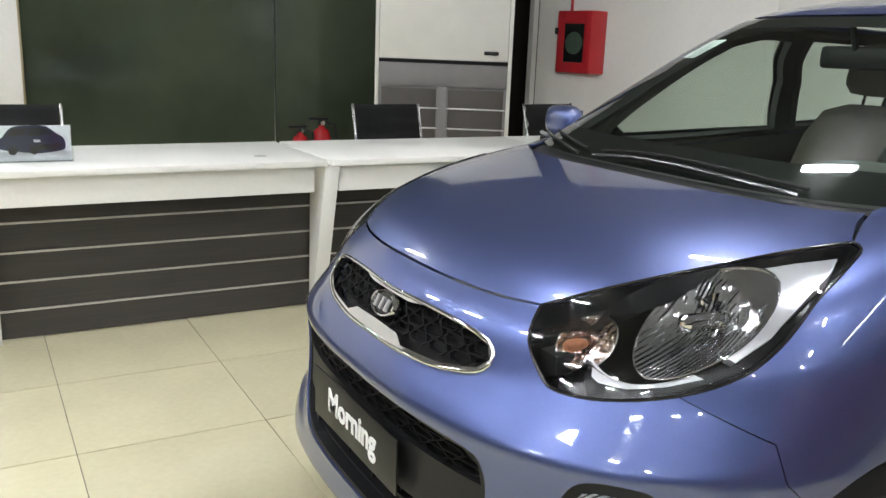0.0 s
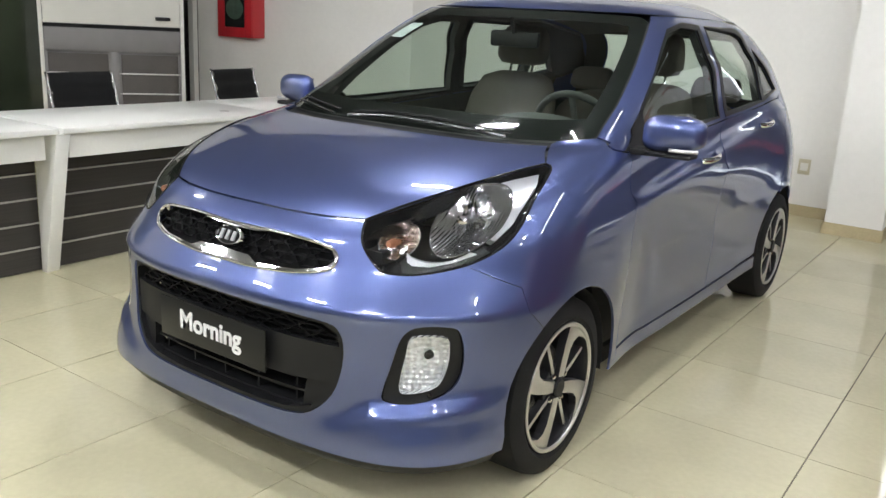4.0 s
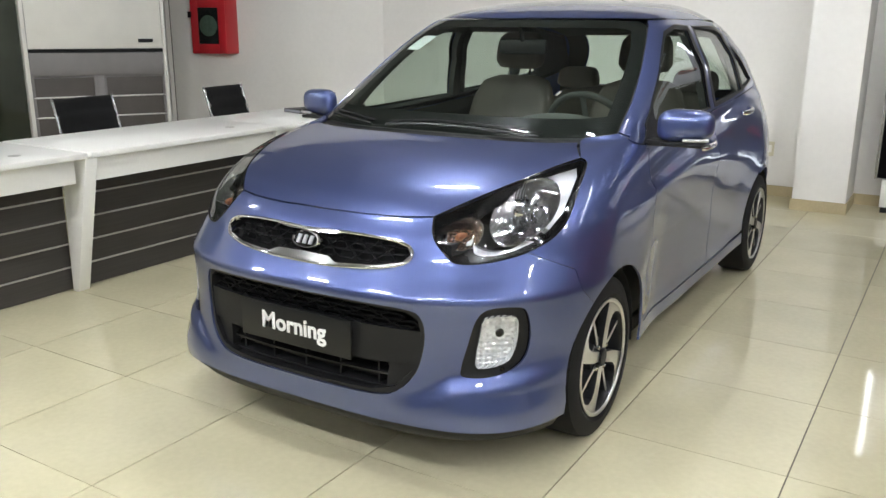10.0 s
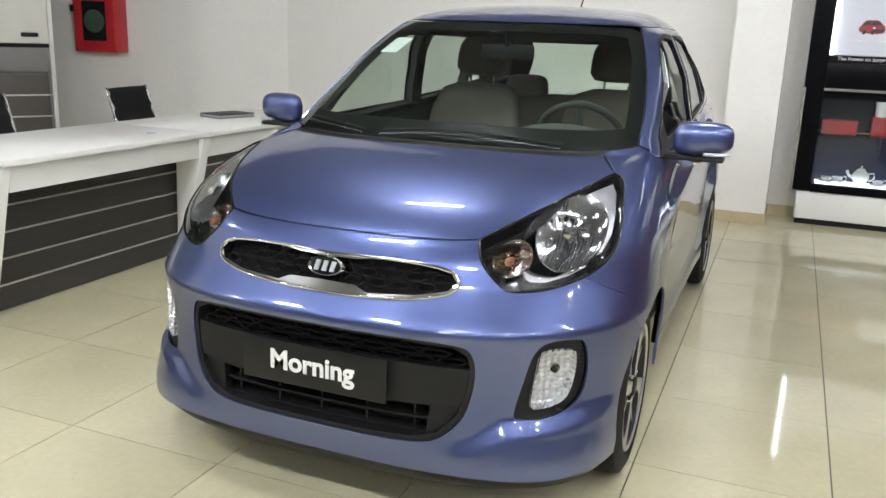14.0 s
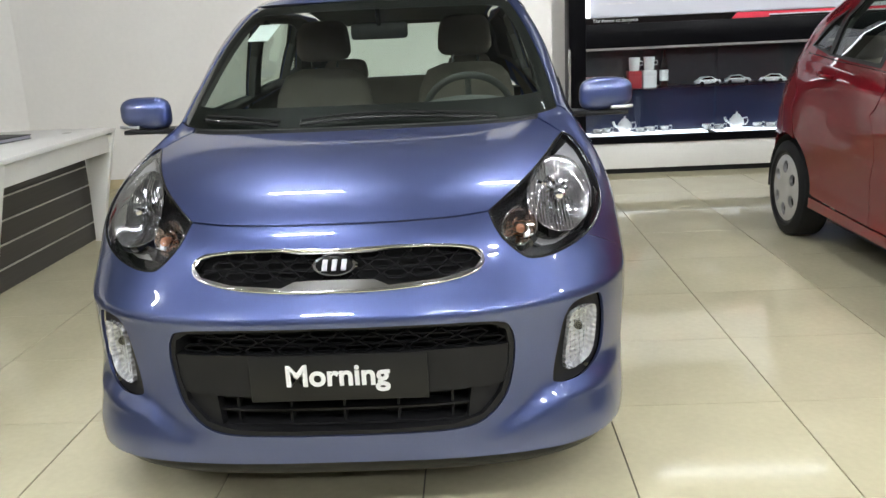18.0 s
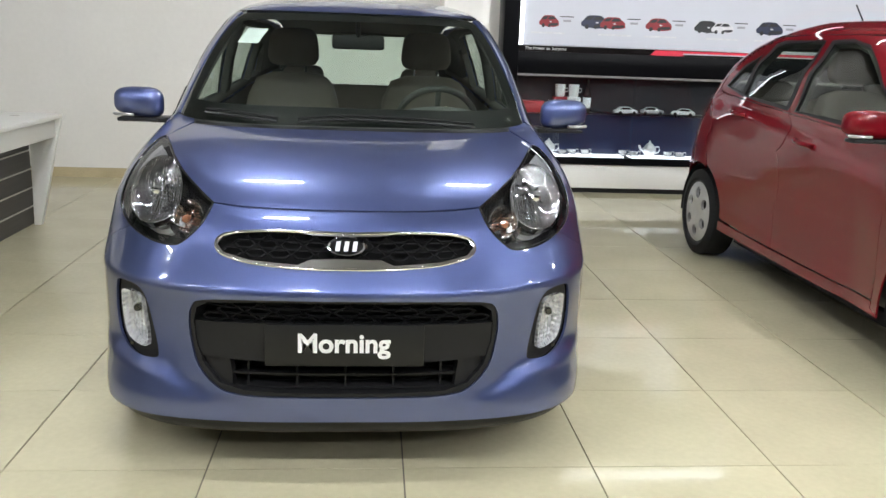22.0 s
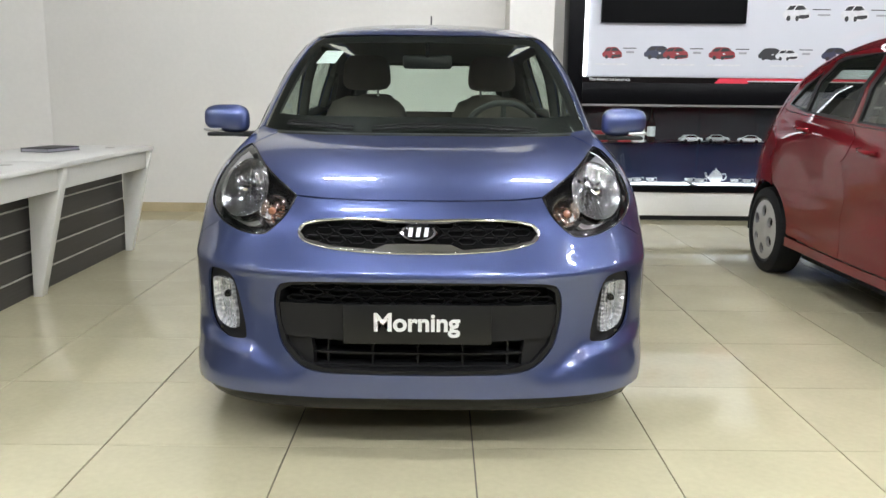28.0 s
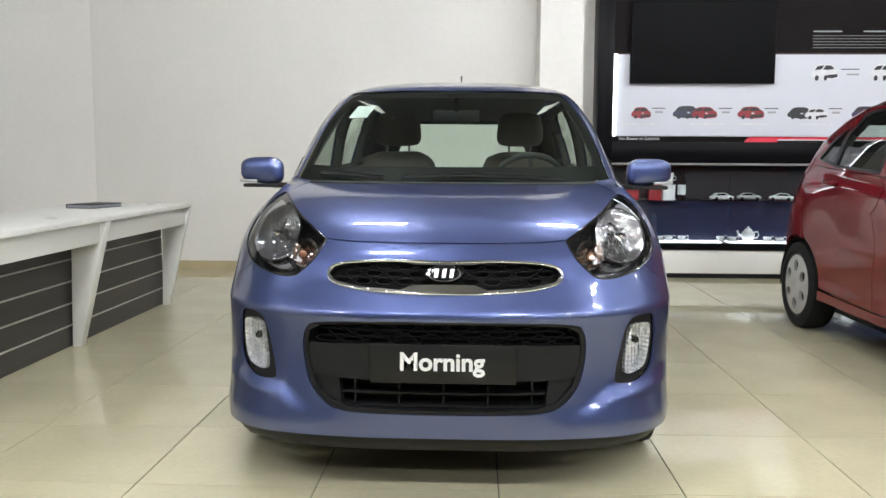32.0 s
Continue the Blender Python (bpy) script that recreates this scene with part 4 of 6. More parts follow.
def near(p, poly, d):
    for i in range(len(poly)):
        a, b = poly[i - 1], poly[i]
        vx, vy = b[0] - a[0], b[1] - a[1]
        t = min(1, max(0, ((p[0] - a[0]) * vx + (p[1] - a[1]) * vy) / (vx * vx + vy * vy + 1e-12)))
        if math.hypot(p[0] - a[0] - t * vx, p[1] - a[1] - t * vy) < d:
            return True
    return False


def inset(poly, d):
    """Draws an outline in by d (for the shut lines)."""
    area = sum(poly[i - 1][0] * poly[i][1] - poly[i][0] * poly[i - 1][1] for i in range(len(poly)))
    s = 1 if area > 0 else -1
    out = []
    for i in range(len(poly)):
        a, b, c = poly[i - 1], poly[i], poly[(i + 1) % len(poly)]
        n1 = Vector((-(b[1] - a[1]), b[0] - a[0])).normalized() * s if (b[0] - a[0], b[1] - a[1]) != (0, 0) else Vector((0, 0))
        n2 = Vector((-(c[1] - b[1]), c[0] - b[0])).normalized() * s if (c[0] - b[0], c[1] - b[1]) != (0, 0) else Vector((0, 0))
        m = n1 + n2
        m = m / max(0.5, m.length_squared / 2) if m.length > 1e-6 else n1
        out.append((b[0] + m.x * d, b[1] + m.y * d))
    return out


from mathutils.geometry import delaunay_2d_cdt


def panel(outline, holes=(), step=0.025, gap=0.0016, depth=0.0, thick=0.006, warp=None, zrow=None):
    """A sheet on the body's surface inside an outline (a, z), less its holes. depth: how far it lies below the surface."""
    poly = dense(inset(outline, gap), step)
    cut = [dense(inset(h, -gap), step) for h in holes]
    pts, edges, base = [], [], 0
    for ring in [poly, *cut]:
        pts += ring
        edges += [(base + i, base + (i + 1) % len(ring)) for i in range(len(ring))]
        base += len(ring)
    x0, x1 = min(p[0] for p in poly), max(p[0] for p in poly)
    z0, z1 = min(p[1] for p in poly), max(p[1] for p in poly)
    off = ((zrow - z0) / step - 0.5) % 1.0 * step - step if zrow else 0.0
    for i in range(int((x1 - x0) / step) + 1):
        for k in range(int((z1 - z0) / step) + 2):
            p = (x0 + (i + 0.5) * step, z0 + off + (k + 0.5) * step)
            if inside(p, poly) and not any(inside(p, c) for c in cut) and not any(near(p, c, step * 0.45) for c in [poly, *cut]):
                pts.append(p)
    V, _, F, *_ = delaunay_2d_cdt([Vector(p) for p in pts], edges, [], 0, 1e-5)
    bm = bmesh.new()
    kept, rim = bm.verts.layers.float_vector.new("kept"), bm.verts.layers.int.new("rim")
    vs = []
    for p in V:
        c = skin(p.x, p.y)
        e = 0.004
        ea = e if abs(p.x) > 2 * e else 0.02
        t1 = skin(p.x + ea, p.y) - skin(p.x - ea, p.y)
        t2 = skin(p.x, p.y + e) - skin(p.x, p.y - e)
        nrm = t1.cross(t2)
        nrm = nrm.normalized() if nrm.length > 1e-9 else Vector((0, 0, 0))
        if depth or warp:
            c = c - nrm * (depth + (warp(p.x, p.y) if warp else 0.0))
        v = bm.verts.new(c)
        v[kept] = (0, 0, 0) if warp else nrm
        vs.append(v)
    for fc in F:
        cx = sum(V[i].x for i in fc) / len(fc)
        cy = sum(V[i].y for i in fc) / len(fc)
        if inside((cx, cy), poly) and not any(inside((cx, cy), c) for c in cut):
            try:
                bm.faces.new([vs[i] for i in fc])
            except ValueError:
                pass
    for v in [v for v in bm.verts if not v.link_faces]:
        bm.verts.remove(v)
    bm.normal_update()
    # turn the faces outwards
    c = sum((fc.calc_center_median() for fc in bm.faces), Vector()) / max(1, len(bm.faces))
    out = sum((fc.normal * fc.calc_area() for fc in bm.faces), Vector())
    if out.dot(c - Vector((0, 1.7, 0.6))) < 0:
        bmesh.ops.reverse_faces(bm, faces=bm.faces)
        bm.normal_update()
    if thick:
        edge = [e for e in bm.edges if e.is_boundary]
        nor = {v: v.normal.copy() for v in bm.verts}
        r = bmesh.ops.extrude_edge_only(bm, edges=edge)
        new_v = [g for g in r["geom"] if isinstance(g, bmesh.types.BMVert)]
        old = {}
        for v in new_v:
            for e in v.link_edges:
                o = e.other_vert(v)
                if o in nor:
                    old[v] = o
                    break
        for v in new_v:
            v[rim] = 1
            if v in old:
                v.co = v.co - nor[old[v]] * thick
    return bm


made = {}


def sided(s, outline, holes=(), *rest, **more):
    """A panel of the right side, or its mirrored twin for the left."""
    key = (tuple(outline), tuple(tuple(h) for h in holes), rest, tuple((k, v) for k, v in more.items() if k != "warp"))
    if s > 0:
        bm = panel(outline, holes, *rest, **more)
        made[key] = bm.copy()
        return bm
    bm = made.pop(key)
    kept = bm.verts.layers.float_vector["kept"]
    for v in bm.verts:
        v.co.x = -v.co.x
        n = v[kept]
        v[kept] = (-n[0], n[1], n[2])
    bmesh.ops.reverse_faces(bm, faces=bm.faces)
    return bm


def mirror(line):
    return [(-a, z) for a, z in line][::-1]


def FS(pts):
    return [from_front(x, z) for x, z in pts]


def SS(pts):
    return [from_side(y, z) for y, z in pts]


HUB_F, HUB_R, HUB_Z, ARCH = 0.600, 2.985, 0.279, 0.326


def arc(yc, zc, r, a0, a1, n=14):
    return [(yc + r * math.cos(radians(a0 + (a1 - a0) * i / n)), zc + r * math.sin(radians(a0 + (a1 - a0) * i / n))) for i in range(n + 1)]


# outlines seen from the front (x, z), right half of the picture
HOOD_EDGE = [(0.0, 0.809), (0.15, 0.809), (0.30, 0.811), (0.392, 0.816)]
LAMP_TOP = [(0.392, 0.816), (0.45, 0.850), (0.54, 0.899), (0.605, 0.934), (0.640, 0.948)]
LAMP_LOW = [(0.640, 0.948), (0.668, 0.934), (0.696, 0.888), (0.716, 0.820), (0.706, 0.765), (0.655, 0.725), (0.575, 0.702), (0.505, 0.699), (0.470, 0.714), (0.418, 0.764), (0.392, 0.816)]
HOOD_REAR = [(0.640, 0.948), (0.612, 0.966), (0.575, 0.985), (0.50, 0.984), (0.25, 0.984), (0.0, 0.984)]
LAMP_TOP = spline2(LAMP_TOP, 4, False)
LAMP_LOW = spline2(LAMP_LOW[::-1], 4, False)[::-1]
GRILLE = [(0.0, 0.755), (0.12, 0.758), (0.22, 0.757), (0.31, 0.750), (0.356, 0.738), (0.372, 0.715), (0.352, 0.690), (0.27, 0.674), (0.19, 0.668), (0.10, 0.664), (0.0, 0.664)]
INTAKE = [(0.0, 0.580), (0.25, 0.578), (0.40, 0.568), (0.435, 0.545), (0.445, 0.500), (0.440, 0.440), (0.420, 0.370), (0.365, 0.312), (0.29, 0.292), (0.15, 0.288), (0.0, 0.287)]
FOG = [(0.610, 0.577), (0.664, 0.580), (0.690, 0.562), (0.698, 0.480), (0.682, 0.405), (0.625, 0.372), (0.555, 0.372), (0.545, 0.395), (0.560, 0.470), (0.580, 0.545)]


def both(half):
    """Closes a half outline over the middle."""
    return half + [(-x, z) for x, z in half[::-1] if x > 1e-6]


def build_car(name, label, paint, place, alloy, full=True):
    car = thing(name, label, "car", place)
    # ---- front bumper
    arch_front = arc(HUB_F, HUB_Z, ARCH, 128, 194, 8)
    half = FS(HOOD_EDGE) + FS(LAMP_LOW[::-1][1:21]) + SS([(0.325, 0.66)] + arch_front[0:8]) + SS([(0.272, 0.205)]) + FS([(0.66, 0.207), (0.50, 0.212), (0.2, 0.210), (0.0, 0.210)])
    outline = half + [(-a, z) for a, z in half[::-1] if a > 1e-6]
    holes = [FS(spline_half(GRILLE)), FS(spline_half(INTAKE)), FS(spline2(FOG, 4)), mirror(FS(spline2(FOG, 4)))]
    bumper = part("front_bumper", panel(outline, holes, 0.013, gap=0.0008, thick=0.008, zrow=0.597), paint, car, "", smooth=40)
    # ---- hood
    hood = FS(HOOD_EDGE) + FS(LAMP_TOP[1:]) + FS(HOOD_REAR[1:])
    hood += [(-a, z) for a, z in hood[::-1] if a > 1e-6]
    part("hood", panel(hood, (), 0.016, gap=0.003, thick=0.02), paint, car, "smooth metallic bonnet", smooth=40)
    for s in (1, -1):
        fend = FS([(0.640, 0.948), (0.612, 0.966), (0.575, 0.985), (0.580, 0.9935), (0.620, 0.997), (0.660, 1.003)]) + SS([(0.93, 0.98), (1.02, 0.955), (1.01, 0.80), (0.985, 0.60), (0.975, 0.40), (0.985, 0.262), (0.93, 0.25)])
        fend += SS([p for p in arc(HUB_F, HUB_Z, ARCH, -4, 128, 16)]) + SS([(0.325, 0.66)]) + FS(LAMP_LOW[::-1][20:-1])
        part("fender", sided(s, fend, (), 0.015, gap=0.0009, thick=0.008), paint, car, smooth=40)
        door = SS([(1.02, 0.955), (1.01, 0.80), (0.985, 0.60), (0.975, 0.40), (0.985, 0.30), (1.3, 0.285), (1.7, 0.28), (1.98, 0.28), (2.0, 0.5), (2.02, 0.8), (2.03, 0.995), (1.6, 0.975), (1.3, 0.96)])
        d = part("front_door", sided(s, door, (), 0.016, thick=0.012), paint, car, smooth=40)
        # dark tubes added behind the door gaps, so no light sparkles through
        for edge in ([(1.02, 0.955), (1.01, 0.80), (0.985, 0.60), (0.975, 0.40), (0.985, 0.30)], [(2.03, 0.985), (2.02, 0.8), (2.0, 0.5), (1.98, 0.29)]):
            pts = [skin(*from_side(y, z)) for y, z in spline2(edge, 6, False)]
            part("door_seal", tube([(s * (p.x - 0.013), p.y, p.z) for p in pts], 0.009, 6), M_DEEP, car, "dark tube backing the door gap", smooth=180)
        rear = SS([(2.03, 0.995), (2.02, 0.8), (2.0, 0.5), (1.98, 0.28), (2.3, 0.285), (2.60, 0.30)] + arc(HUB_R, HUB_Z, ARCH + 0.02, 175, 110, 8) + [(2.95, 0.75), (3.0, 0.9), (2.98, 1.05), (2.5, 1.02)])
        d2 = part("rear_door", sided(s, rear, (), 0.018, thick=0.012), paint, car, smooth=40)
        quarter = SS([(2.98, 1.05), (3.0, 0.9), (2.95, 0.75)] + arc(HUB_R, HUB_Z, ARCH, 110, 0, 14) + [(3.33, 0.27), (3.36, 0.5), (3.32, 0.75), (3.28, 0.95), (3.22, 1.12), (3.1, 1.10)])
        part("quarter_panel", sided(s, quarter, (), 0.025, gap=0.0009, thick=0.008), paint, car, smooth=40)
        sill = SS([(0.985, 0.295), (0.985, 0.262), (0.93, 0.25), (0.925, 0.236), (1.5, 0.222), (2.2, 0.222), (2.655, 0.23), (2.65, 0.29), (2.3, 0.28), (1.98, 0.275), (1.7, 0.275), (1.3, 0.28)])
        part("sill", sided(s, sill, (), 0.03, thick=0.008), paint, car, smooth=40)
    # ---- greenhouse
    build_top(car, paint)
    # ---- rear shell
    zr = [0.16, 0.30, 0.45, 0.60, 0.75, 0.86, 0.95, 1.00, 1.06, 1.12, 1.18, 1.24, 1.285, 1.315, 1.345, 1.37, 1.39, 1.406]
    edge_y = curve_of(((0.16, 3.34), (0.5, 3.37), (0.75, 3.33), (0.95, 3.29), (1.12, 3.23), (1.20, 3.20), (1.27, 3.12), (1.33, 3.0), (1.37, 2.85), (1.406, 2.6)), 1)

    def back_rows(z_rows, u0, u1, n, deep=0.0):
        bm, rows = bmesh.new(), []
        for z in z_rows:
            a0 = from_side(edge_y(z), z)[0]
            a1 = QA + (f_tail(z) - f_tlen(z) - f_nose(z) - f_len(z)) + 0.75 * math.pi / 2
            w0 = skin(a0, z).x
            row = []
            for k in range(n + 1):
                x = w0 * (u0 + (u1 - u0) * k / n)
                lo, hi = a0, a1
                for _ in range(26):
                    q = (lo + hi) / 2
                    lo, hi = (q, hi) if skin(q, z).x > abs(x) else (lo, q)
                p = skin((lo + hi) / 2, z)
                row.append(bm.verts.new((x, p.y - deep, z)))
            rows.append(row)
        return bm, rows

    def sheet(bm, rows, skip=lambda i, k: False):
        for i in range(len(rows) - 1):
            for k in range(len(rows[0]) - 1):
                if not skip(i, k):
                    bm.faces.new((rows[i][k + 1], rows[i][k], rows[i + 1][k], rows[i + 1][k + 1]))
        for v in [v for v in bm.verts if not v.link_faces]:
            bm.verts.remove(v)
        return bm
    gate = sheet(*back_rows(zr[:15], -1, 1, 20), lambda i, k: 7 <= i < 13 and 2 <= k < 18)
    part("tailgate", gate, paint, car, smooth=40)
    part("rear_window", sheet(*back_rows(zr[7:14], -0.82, 0.82, 10, 0.004)), M_GLASS, car, "tinted rear window glass", smooth=180)
    lin = sheet(*back_rows(zr[6:15], -1, 1, 20, 0.025), lambda i, k: 1 <= i < 7 and 2 <= k < 18)
    part("tailgate_lining", lin, M_TRIM, car, "dark tailgate lining", smooth=180)
    part("roof_spoiler", sheet(*back_rows(zr[14:], -1, 1, 20)), paint, car, smooth=40)
    # ---- wheels
    for y in (HUB_F, HUB_R):
        for s in (1, -1):
            wheel(car, y, s, alloy)
    front_details(car, alloy)
    cabin(car)
    return car


def spline_half(half):
    """A smooth closed outline from its half."""
    full = half + [(-x, z) for x, z in half[::-1] if x > 1e-6]
    return full if len(half) < 3 else spline2(full, 3)


def build_top(car, paint):
    GL = [(0.0, 0.992), (0.30, 0.992), (0.58, 0.995), (0.656, 1.005), (0.640, 1.10), (0.612, 1.20), (0.572, 1.30), (0.528, 1.378), (0.492, 1.396), (0.25, 1.402), (0.0, 1.403)]
    half = FS(GL)
    outline = half + [(-a, z) for a, z in half[::-1] if a > 1e-6]
    ws = part("windscreen", panel(outline, (), 0.03, gap=0.001, depth=0.003, thick=0.0), M_GLASS, car, "clear raked windscreen glass", smooth=180)
    inner = FS([(0.0, 1.052), (0.30, 1.052), (0.52, 1.054), (0.602, 1.060), (0.594, 1.10), (0.568, 1.20), (0.530, 1.30), (0.494, 1.356), (0.455, 1.366), (0.25, 1.368), (0.0, 1.369)])
    inner += [(-a, z) for a, z in inner[::-1] if a > 1e-6]
    part("windscreen_border", panel(outline, [inner], 0.03, gap=0.001, depth=0.005, thick=0.0), M_FRIT, ws, "black ceramic border", smooth=180)
    # roof
    roof = bmesh.new()
    rows = []
    zs = [1.404, 1.417, 1.430, 1.443, 1.455, 1.466, 1.476, 1.483, 1.489, 1.493, 1.496]
    amax = [QA + max(f_tail(z) - f_tlen(z) - f_nose(z) - f_len(z), 0.01) + QA for z in zs]
    N = 48
    for z, am in zip(zs, amax):
        rows.append([roof.verts.new(skin(am * (2 * k / N - 1) if 0 < k < N else am * (1 if k else -1), z)) for k in range(N + 1)])
    for A, B in zip(rows, rows[1:]):
        for k in range(N):
            roof.faces.new((A[k], A[k + 1], B[k + 1], B[k]))
    roof.faces.new(rows[-1])
    bmesh.ops.remove_doubles(roof, verts=roof.verts, dist=1e-4)
    bmesh.ops.recalc_face_normals(roof, faces=roof.faces)
    part("roof", roof, paint, car, smooth=40)
    for s in (1, -1):
        # side frame with its window openings
        frame_line = FS([(0.690, 0.987), (0.659, 1.005), (0.643, 1.10), (0.615, 1.20), (0.575, 1.30), (0.531, 1.380), (0.515, 1.397)])
        frame_line += SS([(1.75, 1.402), (2.2, 1.402), (2.6, 1.390), (2.85, 1.368), (3.0, 1.33), (3.12, 1.27), (3.20, 1.20), (3.23, 1.12), (3.1, 1.10), (2.98, 1.052), (2.5, 1.022), (2.03, 0.997), (1.6, 0.977), (1.3, 0.962), (1.02, 0.957), (0.93, 0.982)])
        win1 = SS([(1.10, 0.985), (1.60, 0.997), (1.985, 1.012), (1.955, 1.20), (1.90, 1.365), (1.72, 1.372), (1.575, 1.345), (1.395, 1.235), (1.21, 1.10)])
        win2 = SS([(2.075, 1.018), (2.40, 1.035), (2.655, 1.050), (2.655, 1.15), (2.64, 1.25), (2.54, 1.345), (2.44, 1.365), (1.985, 1.372), (2.03, 1.20)])
        win3 = SS([(2.676, 1.053), (2.97, 1.092), (2.85, 1.21), (2.680, 1.285)])
        part("side_frame", sided(s, frame_line, [win1, win2, win3], 0.022, gap=0.0015, thick=0.008), paint, car, smooth=40)
        for w in (win1, win2, win3):
            part("window_seal", sided(s, inset(w, -0.009), [inset(w, 0.011)], 0.03, gap=0.0, depth=-0.0015, thick=0.006), M_BLACKPL, car, "black rubber window seal", smooth=60)
        for w, nm in ((win1, "front_side_window"), (win2, "rear_side_window"), (win3, "quarter_window")):
            part(nm, sided(s, w, (), 0.06, gap=-0.004, depth=0.007, thick=0.0), M_GLASS, car, "clear side window glass", smooth=180)


def wheel(car, y, s, alloy):
    x = 0.769 * s
    w = new("wheel")
    w.parent = car
    w.matrix_basis = pose(x, y, HUB_Z, 0, 0, 0) @ Matrix.Diagonal((s, 1, 1, 1))
    R, rim = 0.281, 0.203
    prof = [(rim, -0.165), (R - 0.03, -0.172), (R - 0.006, -0.160), (R, -0.145), (R, -0.035), (R - 0.006, -0.012), (R - 0.03, 0.0), (R - 0.06, 0.004), (rim + 0.004, -0.006), (rim, -0.02)]
    part("tyre", lathe(prof, 48, "x", None, False), M_TYRE, w, "black rubber tyre")
    part("rim", lathe([(rim, -0.16), (rim - 0.012, -0.10), (rim - 0.018, -0.03), (rim - 0.010, -0.008), (rim + 0.003, -0.002), (rim + 0.003, -0.012)], 48, "x", None, False), M_RIMDARK if alloy else M_BLACKPL, w)
    part("brake_disc", lathe([(0.12, -0.085), (0.12, -0.075), (0.0, -0.075)], 32, "x"), M_STEEL, w)
    well = lathe([(0.27, -0.34), (0.311, -0.31), (0.313, -0.012)], 48, "x", None, False)
    bmesh.ops.delete(well, geom=[v for v in well.verts if v.co.z < (-0.05 if v.co.y > 0 else 0.02)], context="VERTS")
    part("wheel_well", well, M_DEEP, w, "black wheel arch liner")
    if alloy:
        part("rim_lip", lathe([(rim - 0.012, -0.004), (rim - 0.008, 0.001), (rim + 0.001, 0.001), (rim + 0.003, -0.004)], 48, "x", None, False), M_MACHINED, w, "machined silver rim edge")
        part("hub_dish", lathe([(0.075, -0.05), (0.07, -0.022), (0.0, -0.020)], 24, "x"), M_RIMDARK, w)

        def polar(pts, turn):
            return [(r * math.cos(radians(t + turn)), r * math.sin(radians(t + turn))) for r, t in pts]
        blade = [(0.036, 24), (0.085, 9), (0.140, 3), (0.196, -1), (0.197, -14), (0.197, -28), (0.196, -46), (0.186, -36), (0.172, -26), (0.150, -19), (0.118, -16), (0.085, -19), (0.040, -34)]
        thin = [(0.044, 34), (0.10, 35), (0.172, 37), (0.178, 39), (0.174, 42), (0.10, 44), (0.044, 56)]
        for q in range(4):
            part("spoke", poly_prism(polar(blade, 90 * q + 78), "x", -0.034, -0.006, 0.0015), [M_RIMDARK, M_MACHINED], w, "machined silver hooked spoke", smooth=30)
            part("thin_spoke", poly_prism(polar(thin, 90 * q + 78), "x", -0.040, -0.014, 0.001), [M_RIMDARK, M_MACHINED], w, "machined silver narrow spoke", smooth=30)
            t = radians(90 * q + 78 + 48)
            part("wheel_bolt", lathe([(0.010, -0.03), (0.010, -0.012), (0.006, -0.006), (0, -0.005)], 10, "x", Matrix.Translation((0, 0.052 * math.cos(t), 0.052 * math.sin(t)))), M_CHROME, w)
        part("hub_cap", lathe([(0.031, -0.03), (0.031, -0.004), (0.026, 0.0), (0, 0.001)], 24, "x"), M_BLACKPL, w, "dark round hub cap")
        for o in w.children:
            if "spoke" in o.name:
                for pl in o.data.polygons:
                    pl.material_index = 1 if abs(pl.normal.x) > 0.9 else 0
    else:
        N, rings = 60, []
        bmc = bmesh.new()
        outer = [(0.196 * math.cos(2 * math.pi * i / N), 0.196 * math.sin(2 * math.pi * i / N)) for i in range(N)]
        cuts = []
        for q in range(6):
            t = radians(60 * q + 30)
            cuts.append([((0.125 + 0.038 * math.cos(u)) * math.cos(t) - 0.034 * math.sin(u) * math.sin(t), (0.125 + 0.038 * math.cos(u)) * math.sin(t) + 0.034 * math.sin(u) * math.cos(t)) for u in (2 * math.pi * i / 14 for i in range(14))])
        pts, ed, base = [], [], 0
        for ring in [outer, *cuts]:
            pts += ring
            ed += [(base + i, base + (i + 1) % len(ring)) for i in range(len(ring))]
            base += len(ring)
        pts += [(r * math.cos(t), r * math.sin(t)) for r in (0.03, 0.06, 0.165) for t in (2 * math.pi * i / 12 for i in range(12))] + [(0, 0)]
        V, _, F, *_ = delaunay_2d_cdt([Vector(p) for p in pts], ed, [], 0, 1e-5)
        vs = [bmc.verts.new((0.004 - 0.012 * (p.length / 0.196) ** 4 - (0.008 if p.length < 0.045 else 0), p.x, p.y)) for p in V]
        for fc in F:
            c2 = sum((V[i] for i in fc), Vector((0, 0))) / 3
            if not any(inside(c2, c3) for c3 in cuts):
                bmc.faces.new([vs[i] for i in fc])
        rr = bmesh.ops.extrude_edge_only(bmc, edges=[e for e in bmc.edges if e.is_boundary])
        for g in rr["geom"]:
            if isinstance(g, bmesh.types.BMVert):
                g.co.x -= 0.02
        bmesh.ops.recalc_face_normals(bmc, faces=bmc.faces)
        part("wheel_cover", bmc, M_SILVERPL, w, "silver plastic wheel cover with six oval windows")


